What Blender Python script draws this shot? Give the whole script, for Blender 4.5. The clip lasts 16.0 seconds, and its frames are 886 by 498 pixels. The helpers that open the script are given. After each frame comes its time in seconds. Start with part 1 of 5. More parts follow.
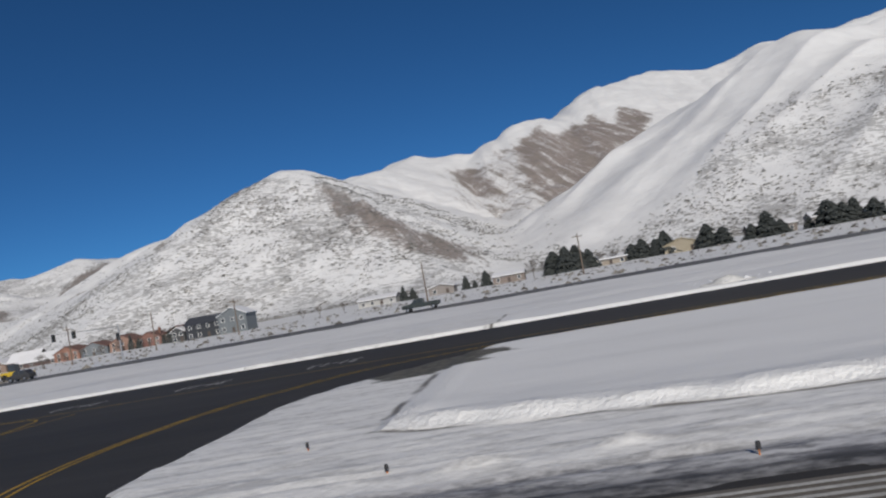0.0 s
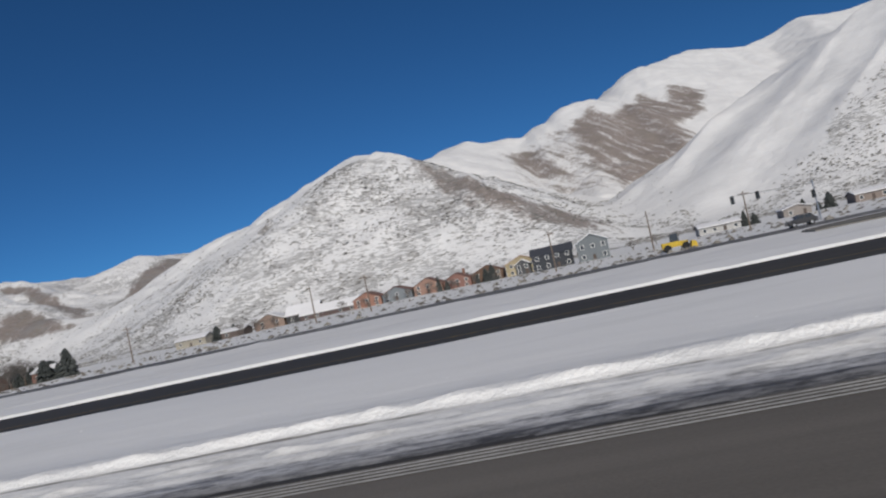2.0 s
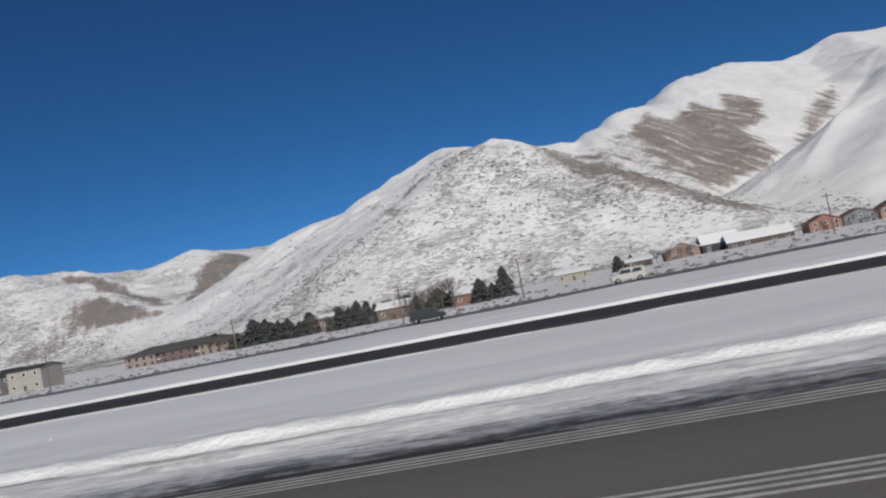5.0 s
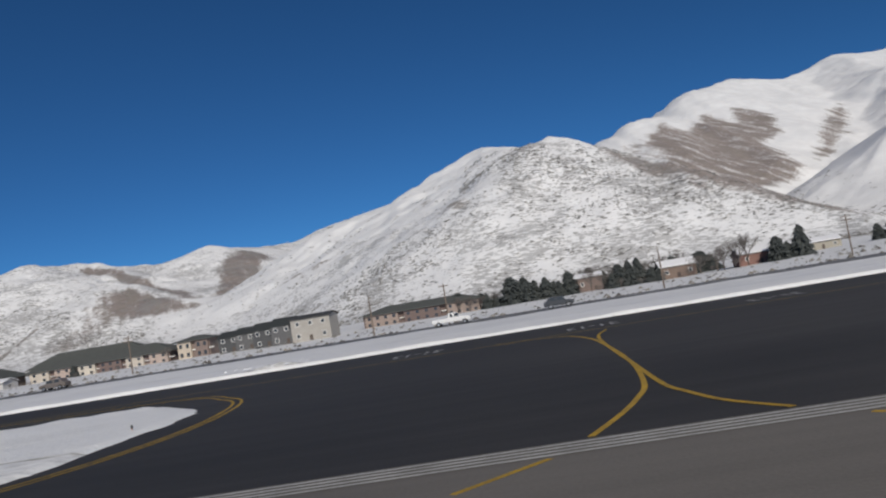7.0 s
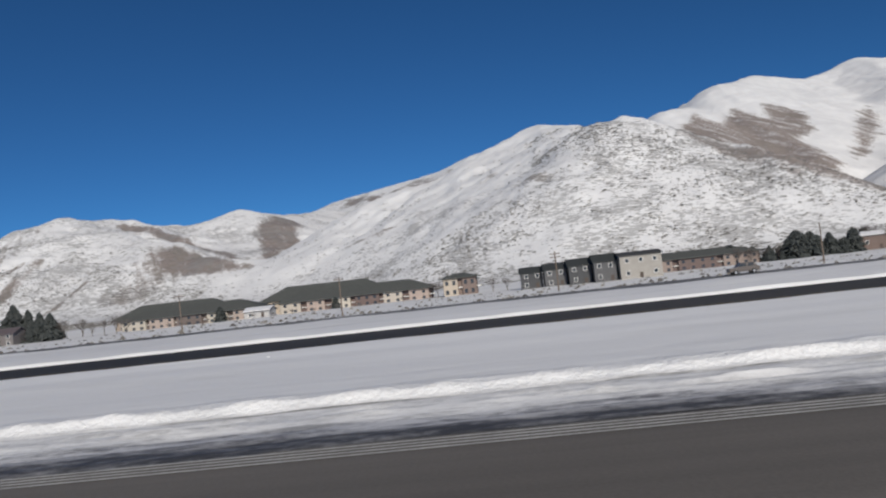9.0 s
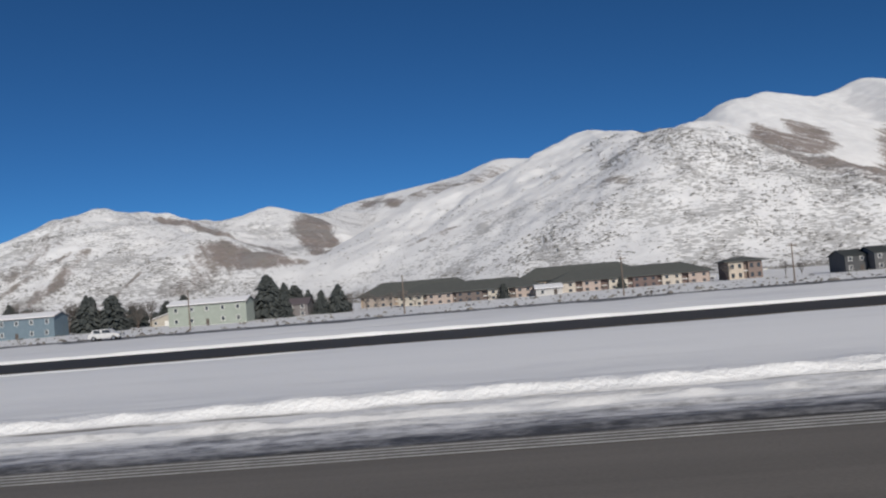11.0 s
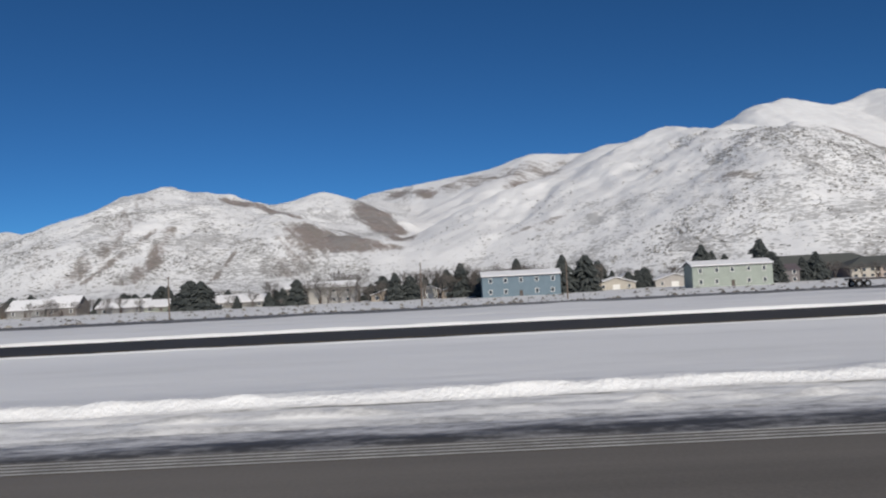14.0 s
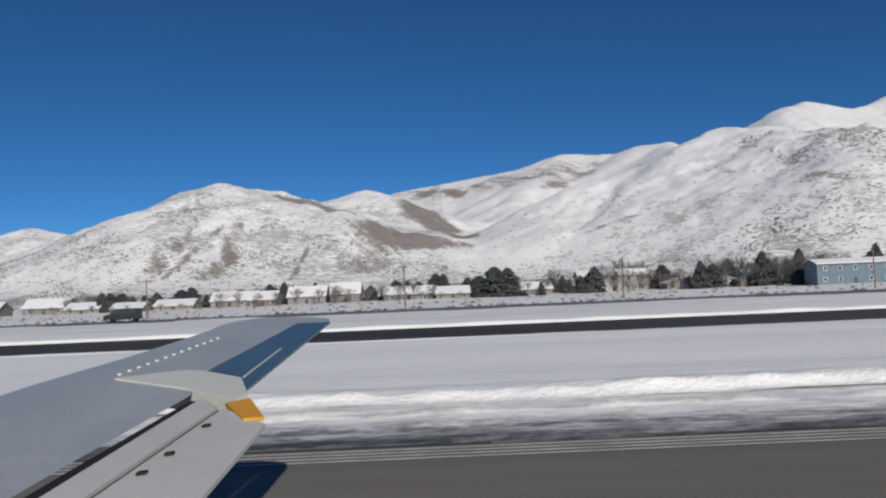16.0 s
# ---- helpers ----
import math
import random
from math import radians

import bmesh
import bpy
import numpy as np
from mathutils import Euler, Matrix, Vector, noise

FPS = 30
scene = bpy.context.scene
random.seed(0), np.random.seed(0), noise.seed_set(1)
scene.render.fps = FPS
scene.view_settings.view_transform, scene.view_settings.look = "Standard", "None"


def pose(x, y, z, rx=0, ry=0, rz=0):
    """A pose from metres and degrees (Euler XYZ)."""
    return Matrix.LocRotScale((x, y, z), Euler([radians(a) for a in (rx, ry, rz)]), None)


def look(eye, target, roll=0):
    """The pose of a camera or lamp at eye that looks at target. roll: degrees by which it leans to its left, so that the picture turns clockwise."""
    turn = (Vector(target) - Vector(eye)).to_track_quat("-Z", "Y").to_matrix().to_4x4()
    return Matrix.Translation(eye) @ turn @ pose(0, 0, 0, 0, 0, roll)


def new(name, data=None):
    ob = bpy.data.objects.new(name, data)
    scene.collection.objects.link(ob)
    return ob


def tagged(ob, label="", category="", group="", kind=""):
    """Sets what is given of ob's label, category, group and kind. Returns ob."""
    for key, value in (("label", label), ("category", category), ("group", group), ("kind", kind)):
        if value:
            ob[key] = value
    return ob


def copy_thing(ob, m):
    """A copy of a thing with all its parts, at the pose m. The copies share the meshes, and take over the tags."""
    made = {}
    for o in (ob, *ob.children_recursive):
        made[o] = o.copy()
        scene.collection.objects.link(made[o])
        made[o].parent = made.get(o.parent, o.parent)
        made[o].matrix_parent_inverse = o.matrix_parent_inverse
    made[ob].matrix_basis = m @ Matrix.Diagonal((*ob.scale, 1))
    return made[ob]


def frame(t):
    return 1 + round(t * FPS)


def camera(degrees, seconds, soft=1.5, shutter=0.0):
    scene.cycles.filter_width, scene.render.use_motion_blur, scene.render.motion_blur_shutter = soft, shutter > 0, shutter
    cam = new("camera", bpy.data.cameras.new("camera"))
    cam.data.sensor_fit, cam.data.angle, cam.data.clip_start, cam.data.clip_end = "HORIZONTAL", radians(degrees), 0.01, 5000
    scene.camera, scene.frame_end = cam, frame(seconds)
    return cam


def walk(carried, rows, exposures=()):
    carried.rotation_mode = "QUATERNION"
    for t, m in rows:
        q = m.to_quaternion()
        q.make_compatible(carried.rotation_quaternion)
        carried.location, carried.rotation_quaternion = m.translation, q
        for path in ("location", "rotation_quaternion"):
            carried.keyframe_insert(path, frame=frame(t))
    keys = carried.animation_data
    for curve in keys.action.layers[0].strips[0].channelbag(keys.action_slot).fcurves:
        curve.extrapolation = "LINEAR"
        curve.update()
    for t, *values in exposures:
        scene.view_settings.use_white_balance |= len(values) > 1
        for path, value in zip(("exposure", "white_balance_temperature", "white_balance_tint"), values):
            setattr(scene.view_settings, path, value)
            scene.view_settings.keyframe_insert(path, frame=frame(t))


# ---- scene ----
SIZE = 0.668  # metres to one unit of the plan below
cam = camera(57.13, 16.0, soft=2.2)
# seconds, x, y, z, yaw to the left, pitch up, lean
ROWS = [
    (0.0, 31.05, 3.60, 3.16, 8.15, 2.44, -10.24),
    (0.5, 1.49, 3.20, 3.08, 7.76, 1.81, -10.16),
    (1.0, -28.11, 2.10, 3.06, 8.67, 2.95, -11.62),
    (1.5, -57.77, 0.70, 3.15, 8.46, 2.99, -12.12),
    (2.0, -87.44, 0.00, 2.99, 8.80, 2.27, -12.23),
    (2.5, -117.02, 0.00, 2.92, 8.60, 2.64, -12.56),
    (3.0, -146.41, 0.02, 2.88, 8.24, 3.06, -12.39),
    (5.5, -289.85, -0.10, 2.70, 7.13, 3.36, -10.57),
    (6.0, -317.69, -0.00, 2.76, 5.60, 3.81, -11.24),
    (6.5, -345.26, 0.00, 2.76, 5.05, 4.06, -10.75),
    (7.0, -372.61, -0.05, 2.72, 5.11, 3.66, -9.49),
    (7.5, -399.81, 0.00, 2.76, 4.67, 2.99, -7.44),
    (8.0, -426.99, -0.00, 2.76, 4.47, 2.07, -7.02),
    (8.5, -454.20, 0.00, 2.76, 4.14, 2.59, -6.63),
    (9.0, -481.49, -0.08, 2.66, 3.97, 2.37, -6.30),
    (11.5, -620.39, -0.06, 2.69, 1.54, 2.85, -3.85),
    (12.0, -649.08, -0.00, 2.76, 0.86, 2.83, -3.06),
    (12.5, -677.91, -0.00, 2.76, 0.35, 2.24, -3.46),
    (13.0, -706.76, 0.00, 2.76, 0.33, 2.80, -2.80),
    (13.5, -735.43, 0.01, 2.76, 0.44, 2.38, -2.73),
    (14.0, -763.77, -0.00, 2.76, 0.21, 2.41, -2.84),
    (14.5, -791.67, 0.00, 2.76, -0.30, 2.14, -2.83),
    (15.0, -819.06, -0.00, 2.76, -0.98, 2.27, -3.11),
    (15.5, -845.93, 0.00, 2.76, -0.60, 2.09, -3.26),
    (16.0, -872.28, 0.03, 2.79, -0.48, 2.47, -2.41),
]
walk(cam, [(t, pose(SIZE * x, SIZE * y, SIZE * z, 0, 0, yaw) @ pose(0, 0, 0, 90 + pitch, 0, 0) @ pose(0, 0, 0, 0, 0, lean)) for t, x, y, z, yaw, pitch, lean in ROWS],
     exposures=[(0.0, -0.28), (3.0, -0.25), (9.0, -0.16), (16.0, -0.08)])

# ---------- sky, sun ----------
world = bpy.data.worlds.new("world")
scene.world = world
world.use_nodes = True
SUN_EL, SUN_AZ = radians(28), radians(163)  # azimuth from +y, clockwise
nt = world.node_tree
sky = nt.nodes.new("ShaderNodeTexSky")
sky.sky_type, sky.sun_disc, sky.sun_elevation, sky.sun_rotation = "NISHITA", False, SUN_EL, SUN_AZ
sky.altitude, sky.air_density, sky.dust_density, sky.ozone_density = 3000, 0.7, 0.05, 3.5
nt.nodes["Background"].inputs[1].default_value = 0.060
tint = nt.nodes.new("ShaderNodeMix")
tint.data_type, tint.blend_type = "RGBA", "MULTIPLY"
tint.inputs[0].default_value = 1.0
tint.inputs[7].default_value = (0.38, 0.86, 1.16, 1)
nt.links.new(sky.outputs[0], tint.inputs[6])
nt.links.new(tint.outputs[2], nt.nodes["Background"].inputs[0])
sun = new("sun", bpy.data.lights.new("sun", "SUN"))
sun.data.energy, sun.data.angle, sun.data.color = 3.6, radians(0.6), (1.0, 0.93, 0.82)
sun.matrix_world = look((0, 0, 60), (-math.sin(SUN_AZ) * math.cos(SUN_EL), -math.cos(SUN_AZ) * math.cos(SUN_EL), 60 - math.sin(SUN_EL)))


# ---------- materials ----------
class Nodes:
    """A small builder for node materials."""

    def __init__(self, name, rough=0.7, metal=0.0):
        self.mat = bpy.data.materials.new(name)
        self.mat.use_nodes = True
        self.t = self.mat.node_tree
        self.b = self.t.nodes["Principled BSDF"]
        self.b.inputs["Roughness"].default_value = rough
        self.b.inputs["Metallic"].default_value = metal
        self.b.inputs["Specular IOR Level"].default_value = 0.3

    def n(self, kind, **kw):
        node = self.t.nodes.new(kind)
        for k, v in kw.items():
            if k.startswith("i_"):
                node.inputs[k[2:].replace("_", " ")].default_value = v
        return node

    def link(self, a, b):
        self.t.links.new(a, b)

    def place(self, scale=(1, 1, 1)):
        g = self.n("ShaderNodeNewGeometry")
        m = self.n("ShaderNodeMapping")
        m.inputs["Scale"].default_value = tuple(k / SIZE for k in scale)
        self.link(g.outputs["Position"], m.inputs["Vector"])
        return m.outputs[0]

    def plan(self):
        """The place in units of the plan, its x, y and z."""
        s = self.n("ShaderNodeSeparateXYZ")
        self.link(self.place(), s.inputs[0])
        return s

    def noise(self, scale, detail=4.0, stretch=(1, 1, 1), rough=0.55, dist=0.0):
        x = self.n("ShaderNodeTexNoise", i_Scale=scale, i_Detail=detail, i_Roughness=rough, i_Distortion=dist)
        self.link(self.place(stretch), x.inputs["Vector"])
        return x.outputs[0]

    def ramp(self, fac, lo, hi, a=0.0, b=1.0):
        m = self.n("ShaderNodeMapRange")
        m.interpolation_type = "SMOOTHSTEP"
        for k, v in zip((1, 2, 3, 4), (lo, hi, a, b)):
            m.inputs[k].default_value = v
        self.link(fac, m.inputs[0])
        return m.outputs[0]

    def math(self, op, a, b=0.0):
        m = self.n("ShaderNodeMath")
        m.operation = op
        for k, v in enumerate((a, b)):
            if isinstance(v, (int, float)):
                m.inputs[k].default_value = v
            else:
                self.link(v, m.inputs[k])
        return m.outputs[0]

    def mix(self, fac, a, b):
        m = self.n("ShaderNodeMix")
        m.data_type = "RGBA"
        for k, v in ((0, fac), (6, a), (7, b)):
            if isinstance(v, (int, float)):
                m.inputs[k].default_value = v
            elif isinstance(v, tuple):
                m.inputs[k].default_value = (*v, 1)
            else:
                self.link(v, m.inputs[k])
        return m.outputs[2]

    def color(self, c):
        if isinstance(c, tuple):
            self.b.inputs["Base Color"].default_value = (*c, 1)
        else:
            self.link(c, self.b.inputs["Base Color"])
        return self

    def bump(self, fac, strength=0.5, distance=0.1):
        x = self.n("ShaderNodeBump", i_Strength=strength, i_Distance=distance)
        self.link(fac, x.inputs["Height"])
        self.link(x.outputs[0], self.b.inputs["Normal"])
        return self


def plain(name, color, rough=0.7, metal=0.0, var=0.15, scale=1.5):
    """A surface of one paint or stuff, with grain and patches."""
    m = Nodes(name, rough, metal)
    f = m.math("ADD", m.math("MULTIPLY", m.noise(scale, 5), 0.6), m.math("MULTIPLY", m.noise(scale * 9, 3), 0.4))
    dark = tuple(c * (1 - var) for c in color)
    light = tuple(min(1, c * (1 + var)) for c in color)
    m.color(m.mix(m.ramp(f, 0.3, 0.7), dark, light))
    return m.mat


def make_hill_snow():
    """Snow over grass and scrub, melted off the sunward slopes."""
    m = Nodes("hill_snow", 0.75)
    mid = m.noise(0.03, 6, rough=0.6)
    big = m.noise(0.016, 4, (1.0, 0.7, 1.0), rough=0.6)
    fine = m.noise(0.20, 3, (0.5, 0.5, 1.9), rough=0.55)
    dash = m.noise(0.40, 2, (0.42, 0.6, 2.0), rough=0.5)
    tiny = m.noise(0.7, 4)
    at = m.plan()
    across = m.math("ADD", m.math("MULTIPLY", at.outputs[0], 0.90 / 17), m.math("MULTIPLY", at.outputs[1], 0.42 / 17))
    along = m.math("SUBTRACT", m.math("MULTIPLY", at.outputs[0], 0.42 / 150), m.math("MULTIPLY", at.outputs[1], 0.90 / 150))
    both = m.n("ShaderNodeCombineXYZ")
    m.link(across, both.inputs[0])
    m.link(along, both.inputs[1])
    streaks = m.n("ShaderNodeTexNoise", i_Scale=1.0, i_Detail=5.0, i_Roughness=0.6)
    m.link(both.outputs[0], streaks.inputs["Vector"])
    streak = streaks.outputs[0]
    white = m.mix(m.ramp(mid, 0.3, 0.7), (0.80, 0.80, 0.805), (0.89, 0.89, 0.89))
    scrub = m.n("ShaderNodeAttribute")
    scrub.attribute_name = "scrub"
    melt = m.n("ShaderNodeAttribute")
    melt.attribute_name = "melt"
    bare = m.math("ADD", melt.outputs["Fac"], m.math("MULTIPLY", m.math("SUBTRACT", mid, 0.5), 0.8))
    bare = m.math("ADD", bare, m.math("MULTIPLY", m.math("SUBTRACT", streak, 0.5), 2.3))
    bare = m.math("ADD", bare, m.math("MULTIPLY", m.math("SUBTRACT", fine, 0.5), 0.7))
    bare = m.math("ADD", bare, m.math("MULTIPLY", m.math("SUBTRACT", dash, 0.5), 1.5))
    bare = m.math("MULTIPLY", m.ramp(bare, 0.28, 0.95, 0.0, 0.95), m.ramp(melt.outputs["Fac"], 0.05, 0.35))
    soil = m.mix(m.ramp(fine, 0.3, 0.7), (0.20, 0.160, 0.145), (0.30, 0.250, 0.228))
    soil = m.mix(m.ramp(streak, 0.45, 0.7, 0.0, 0.5), soil, (0.23, 0.21, 0.17))
    soil = m.mix(m.ramp(tiny, 0.4, 0.7, 0.0, 0.25), soil, (0.38, 0.35, 0.33))
    thr = m.math("SUBTRACT", 0.78, m.math("MULTIPLY", scrub.outputs["Fac"], 0.27))
    patch = m.math("ADD", m.math("MULTIPLY", fine, 0.5), m.math("MULTIPLY", dash, 0.5))
    patch = m.math("ADD", patch, m.math("MULTIPLY", m.math("SUBTRACT", big, 0.5), 0.7))
    patch = m.math("ADD", patch, m.math("MULTIPLY", m.math("SUBTRACT", tiny, 0.5), 0.25))
    spots = m.ramp(m.math("SUBTRACT", patch, thr), 0.0, 0.055)
    c = m.mix(bare, white, soil)
    c = m.mix(m.math("MULTIPLY", spots, 0.62), c, (0.285, 0.28, 0.275))
    m.color(c)
    m.bump(m.math("ADD", m.math("MULTIPLY", mid, 1.0), m.math("MULTIPLY", fine, 0.2)), 0.4, 4.0)
    return m.mat


def make_field_snow():
    """Wind-packed and ploughed snow by the runway, dirty where slush was thrown."""
    m = Nodes("field_snow", 0.6)
    pos = m.plan()
    soft = m.noise(0.06, 5, (0.3, 1, 1))
    blotch = m.noise(0.22, 5, (0.35, 1, 1), rough=0.6)
    grain = m.noise(3.0, 4)
    wander = m.math("MULTIPLY", m.math("SUBTRACT", m.noise(0.25, 5, (0.35, 1, 1), rough=0.65), 0.5), 2.4)
    y = m.math("ADD", pos.outputs[1], wander)
    streak = m.noise(1.5, 6, (0.40, 1.2, 1), rough=0.65)
    streak2 = m.noise(5.0, 6, (0.55, 1.1, 1), rough=0.68)
    track = m.noise(2.2, 4, (0.03, 1.6, 1), rough=0.55)
    lines = m.math("ADD", m.math("MULTIPLY", streak, 0.4), m.math("MULTIPLY", streak2, 0.35))
    lines = m.math("ADD", lines, m.math("MULTIPLY", track, 0.25))
    base = m.mix(m.ramp(soft, 0.3, 0.7), (0.88, 0.88, 0.88), (0.96, 0.96, 0.955))
    base = m.mix(m.ramp(blotch, 0.52, 0.74, 0.0, 0.3), base, (0.68, 0.68, 0.67))
    packed = m.mix(m.ramp(lines, 0.46, 0.62), (0.93, 0.925, 0.915), (0.60, 0.595, 0.59))
    slush = m.mix(m.ramp(lines, 0.42, 0.60), (0.64, 0.64, 0.655), (0.17, 0.17, 0.182))
    wet = m.mix(m.ramp(lines, 0.38, 0.56), (0.26, 0.26, 0.27), (0.058, 0.058, 0.062))
    bank = m.n("ShaderNodeAttribute")
    bank.attribute_name = "bank"
    mud = m.n("ShaderNodeAttribute")
    mud.attribute_name = "mud"
    c = m.mix(m.ramp(bank.outputs["Fac"], -0.05, 0.15), packed, base)
    c = m.mix(m.ramp(y, 15.75, 16.5), slush, c)
    c = m.mix(m.ramp(y, 14.6, 15.3), wet, c)
    foot = m.math("MULTIPLY", m.ramp(bank.outputs["Fac"], -0.42, -0.22), m.ramp(bank.outputs["Fac"], -0.16, 0.0, 1.0, 0.0))
    foot = m.math("MULTIPLY", foot, m.ramp(m.noise(0.5, 5, (0.4, 1, 1), rough=0.65), 0.42, 0.58, 0.0, 0.85))
    c = m.mix(foot, c, (0.13, 0.115, 0.10))
    dirt = m.ramp(m.math("ADD", mud.outputs["Fac"], m.math("MULTIPLY", m.math("SUBTRACT", m.noise(0.6, 6, rough=0.65), 0.5), 1.3)), 0.42, 0.62)
    dirt = m.math("MULTIPLY", dirt, m.ramp(mud.outputs["Fac"], 0.02, 0.2))
    c = m.mix(dirt, c, m.mix(m.ramp(grain, 0.35, 0.65), (0.085, 0.08, 0.06), (0.17, 0.155, 0.12)))
    m.color(c)
    lumps = m.math("ADD", m.math("MULTIPLY", grain, 0.5), m.math("MULTIPLY", m.noise(7.0, 3), 0.5))
    rough = m.math("MULTIPLY", m.ramp(bank.outputs["Fac"], -0.25, 0.05, 0.30, 1.0), m.ramp(bank.outputs["Fac"], 0.8, 1.5, 1.0, 0.10))
    h = m.math("ADD", m.math("MULTIPLY", lumps, rough), m.math("MULTIPLY", m.noise(0.8, 4, (0.6, 1, 1)), 0.30))
    m.bump(h, 0.42, 0.2)
    return m.mat


def make_asphalt(name, dark, light):
    m = Nodes(name, 0.75)
    patch = m.noise(0.07, 5, (0.5, 1, 1))
    streak = m.noise(0.8, 4, (0.04, 1.2, 1))
    grain = m.noise(14.0, 3)
    f = m.math("ADD", m.math("MULTIPLY", patch, 0.5), m.math("MULTIPLY", streak, 0.3))
    f = m.math("ADD", f, m.math("MULTIPLY", grain, 0.2))
    m.color(m.mix(m.ramp(f, 0.32, 0.68), dark, light))
    m.bump(grain, 0.25, 0.02)
    return m.mat


def make_paint(name, color, wear=0.5):
    m = Nodes(name, 0.7)
    w = m.ramp(m.math("ADD", m.math("MULTIPLY", m.noise(1.2, 5), 0.6), m.math("MULTIPLY", m.noise(9, 4), 0.4)), 0.38, 0.62)
    m.color(m.mix(m.math("MULTIPLY", w, wear), color, tuple(c * 0.25 + 0.03 for c in color)))
    return m.mat


def make_needles(name, a, b):
    m = Nodes(name, 0.8)
    r = m.n("ShaderNodeNewGeometry")
    m.color(m.mix(r.outputs["Random Per Island"], a, b))
    return m.mat


HILL = make_hill_snow()
SNOW = make_field_snow()
ASPHALT = make_asphalt("runway_asphalt", (0.122, 0.111, 0.098), (0.205, 0.187, 0.165))
TAXI_ASPHALT = make_asphalt("taxiway_asphalt", (0.030, 0.0285, 0.0275), (0.062, 0.058, 0.055))
ROAD_ASPHALT = make_asphalt("road_asphalt", (0.10, 0.10, 0.105), (0.20, 0.20, 0.205))
WHITE_PAINT = make_paint("white_marking", (0.62, 0.61, 0.58), 0.45)
YELLOW_PAINT = make_paint("yellow_marking", (0.55, 0.34, 0.03), 0.55)
FADED_YELLOW = make_paint("faded_yellow_marking", (0.30, 0.20, 0.05), 0.95)
HEAP_SNOW = plain("dirty_heap_snow", (0.62, 0.615, 0.60), 0.7, var=0.28, scale=1.2)
ROOF_SNOW = plain("roof_snow", (0.84, 0.84, 0.86), 0.6, var=0.05)
GLASS = Nodes("window_glass", 0.12).color((0.05, 0.06, 0.075)).mat
TRIM = plain("white_trim", (0.72, 0.71, 0.68), 0.6, var=0.06)
BARK = plain("bark", (0.12, 0.09, 0.07), 0.9, var=0.3)
TWIG = plain("twigs", (0.15, 0.135, 0.125), 0.9, var=0.3)
POLE_WOOD = plain("pole_wood", (0.17, 0.135, 0.11), 0.85, var=0.2)
NEEDLES = make_needles("conifer_needles", (0.042, 0.050, 0.050), (0.090, 0.098, 0.094))
DRY_LEAF = make_needles("dry_brush", (0.12, 0.11, 0.10), (0.30, 0.28, 0.25))
SCRUB = make_needles("sagebrush", (0.15, 0.145, 0.14), (0.33, 0.32, 0.305))
RUBBER = plain("rubber", (0.02, 0.02, 0.02), 0.8)
CHROME = plain("steel", (0.45, 0.45, 0.46), 0.35, 0.8)


# ---------- helpers for building ----------
def part(name, bm, material, parent=None, label=""):
    """One bmesh as one mesh object, under a thing or a part."""
    me = bpy.data.meshes.new(name)
    bm.normal_update()
    bm.to_mesh(me)
    bm.free()
    me.materials.append(material)
    ob = new(name, me)
    if parent is not None:
        ob.parent = parent
    if label:
        tagged(ob, label)
    return ob


def box(bm, x0, x1, y0, y1, z0, z1):
    v = [bm.verts.new((x, y, z)) for z in (z0, z1) for x, y in ((x0, y0), (x1, y0), (x1, y1), (x0, y1))]
    for f in ((3, 2, 1, 0), (4, 5, 6, 7), (0, 1, 5, 4), (1, 2, 6, 5), (2, 3, 7, 6), (3, 0, 4, 7)):
        bm.faces.new([v[i] for i in f])
    return v


def tube(bm, a, b, ra, rb, n=6):
    a, b = Vector(a), Vector(b)
    q = (b - a).to_track_quat("Z", "Y")
    rings = []
    for p, r in ((a, ra), (b, rb)):
        rings.append([bm.verts.new(p + q @ Vector((r * math.cos(2 * math.pi * k / n), r * math.sin(2 * math.pi * k / n), 0))) for k in range(n)])
    for k in range(n):
        bm.faces.new((rings[0][k], rings[0][(k + 1) % n], rings[1][(k + 1) % n], rings[1][k]))
    bm.faces.new(rings[0][::-1])
    bm.faces.new(rings[1])


def prism(bm, outline, axis, lo, hi):
    """An outline in two axes, drawn out along the third ('x' or 'y' or 'z')."""
    def at(u, v, w):
        return {"x": (w, u, v), "y": (u, w, v), "z": (u, v, w)}[axis]
    a = [bm.verts.new(at(u, v, lo)) for u, v in outline]
    b = [bm.verts.new(at(u, v, hi)) for u, v in outline]
    n = len(outline)
    for k in range(n):
        bm.faces.new((a[k], a[(k + 1) % n], b[(k + 1) % n], b[k]))
    bm.faces.new(a[::-1])
    bm.faces.new(b)
    bmesh.ops.recalc_face_normals(bm, faces=bm.faces[:])


def thing(name, place, label, category, group="", turn=0.0):
    e = new(name)
    e.matrix_basis = pose(*place, 0, 0, turn)
    return tagged(e, label, category, group)


GRID = np.random.RandomState(5).rand(256, 256)


def value_noise(x, y):
    xi, yi = np.floor(x).astype(int), np.floor(y).astype(int)
    fx, fy = x - xi, y - yi
    fx, fy = fx * fx * (3 - 2 * fx), fy * fy * (3 - 2 * fy)
    g = lambda a, b: GRID[a % 256, b % 256]
    return (g(xi, yi) * (1 - fx) + g(xi + 1, yi) * fx) * (1 - fy) + (g(xi, yi + 1) * (1 - fx) + g(xi + 1, yi + 1) * fx) * fy


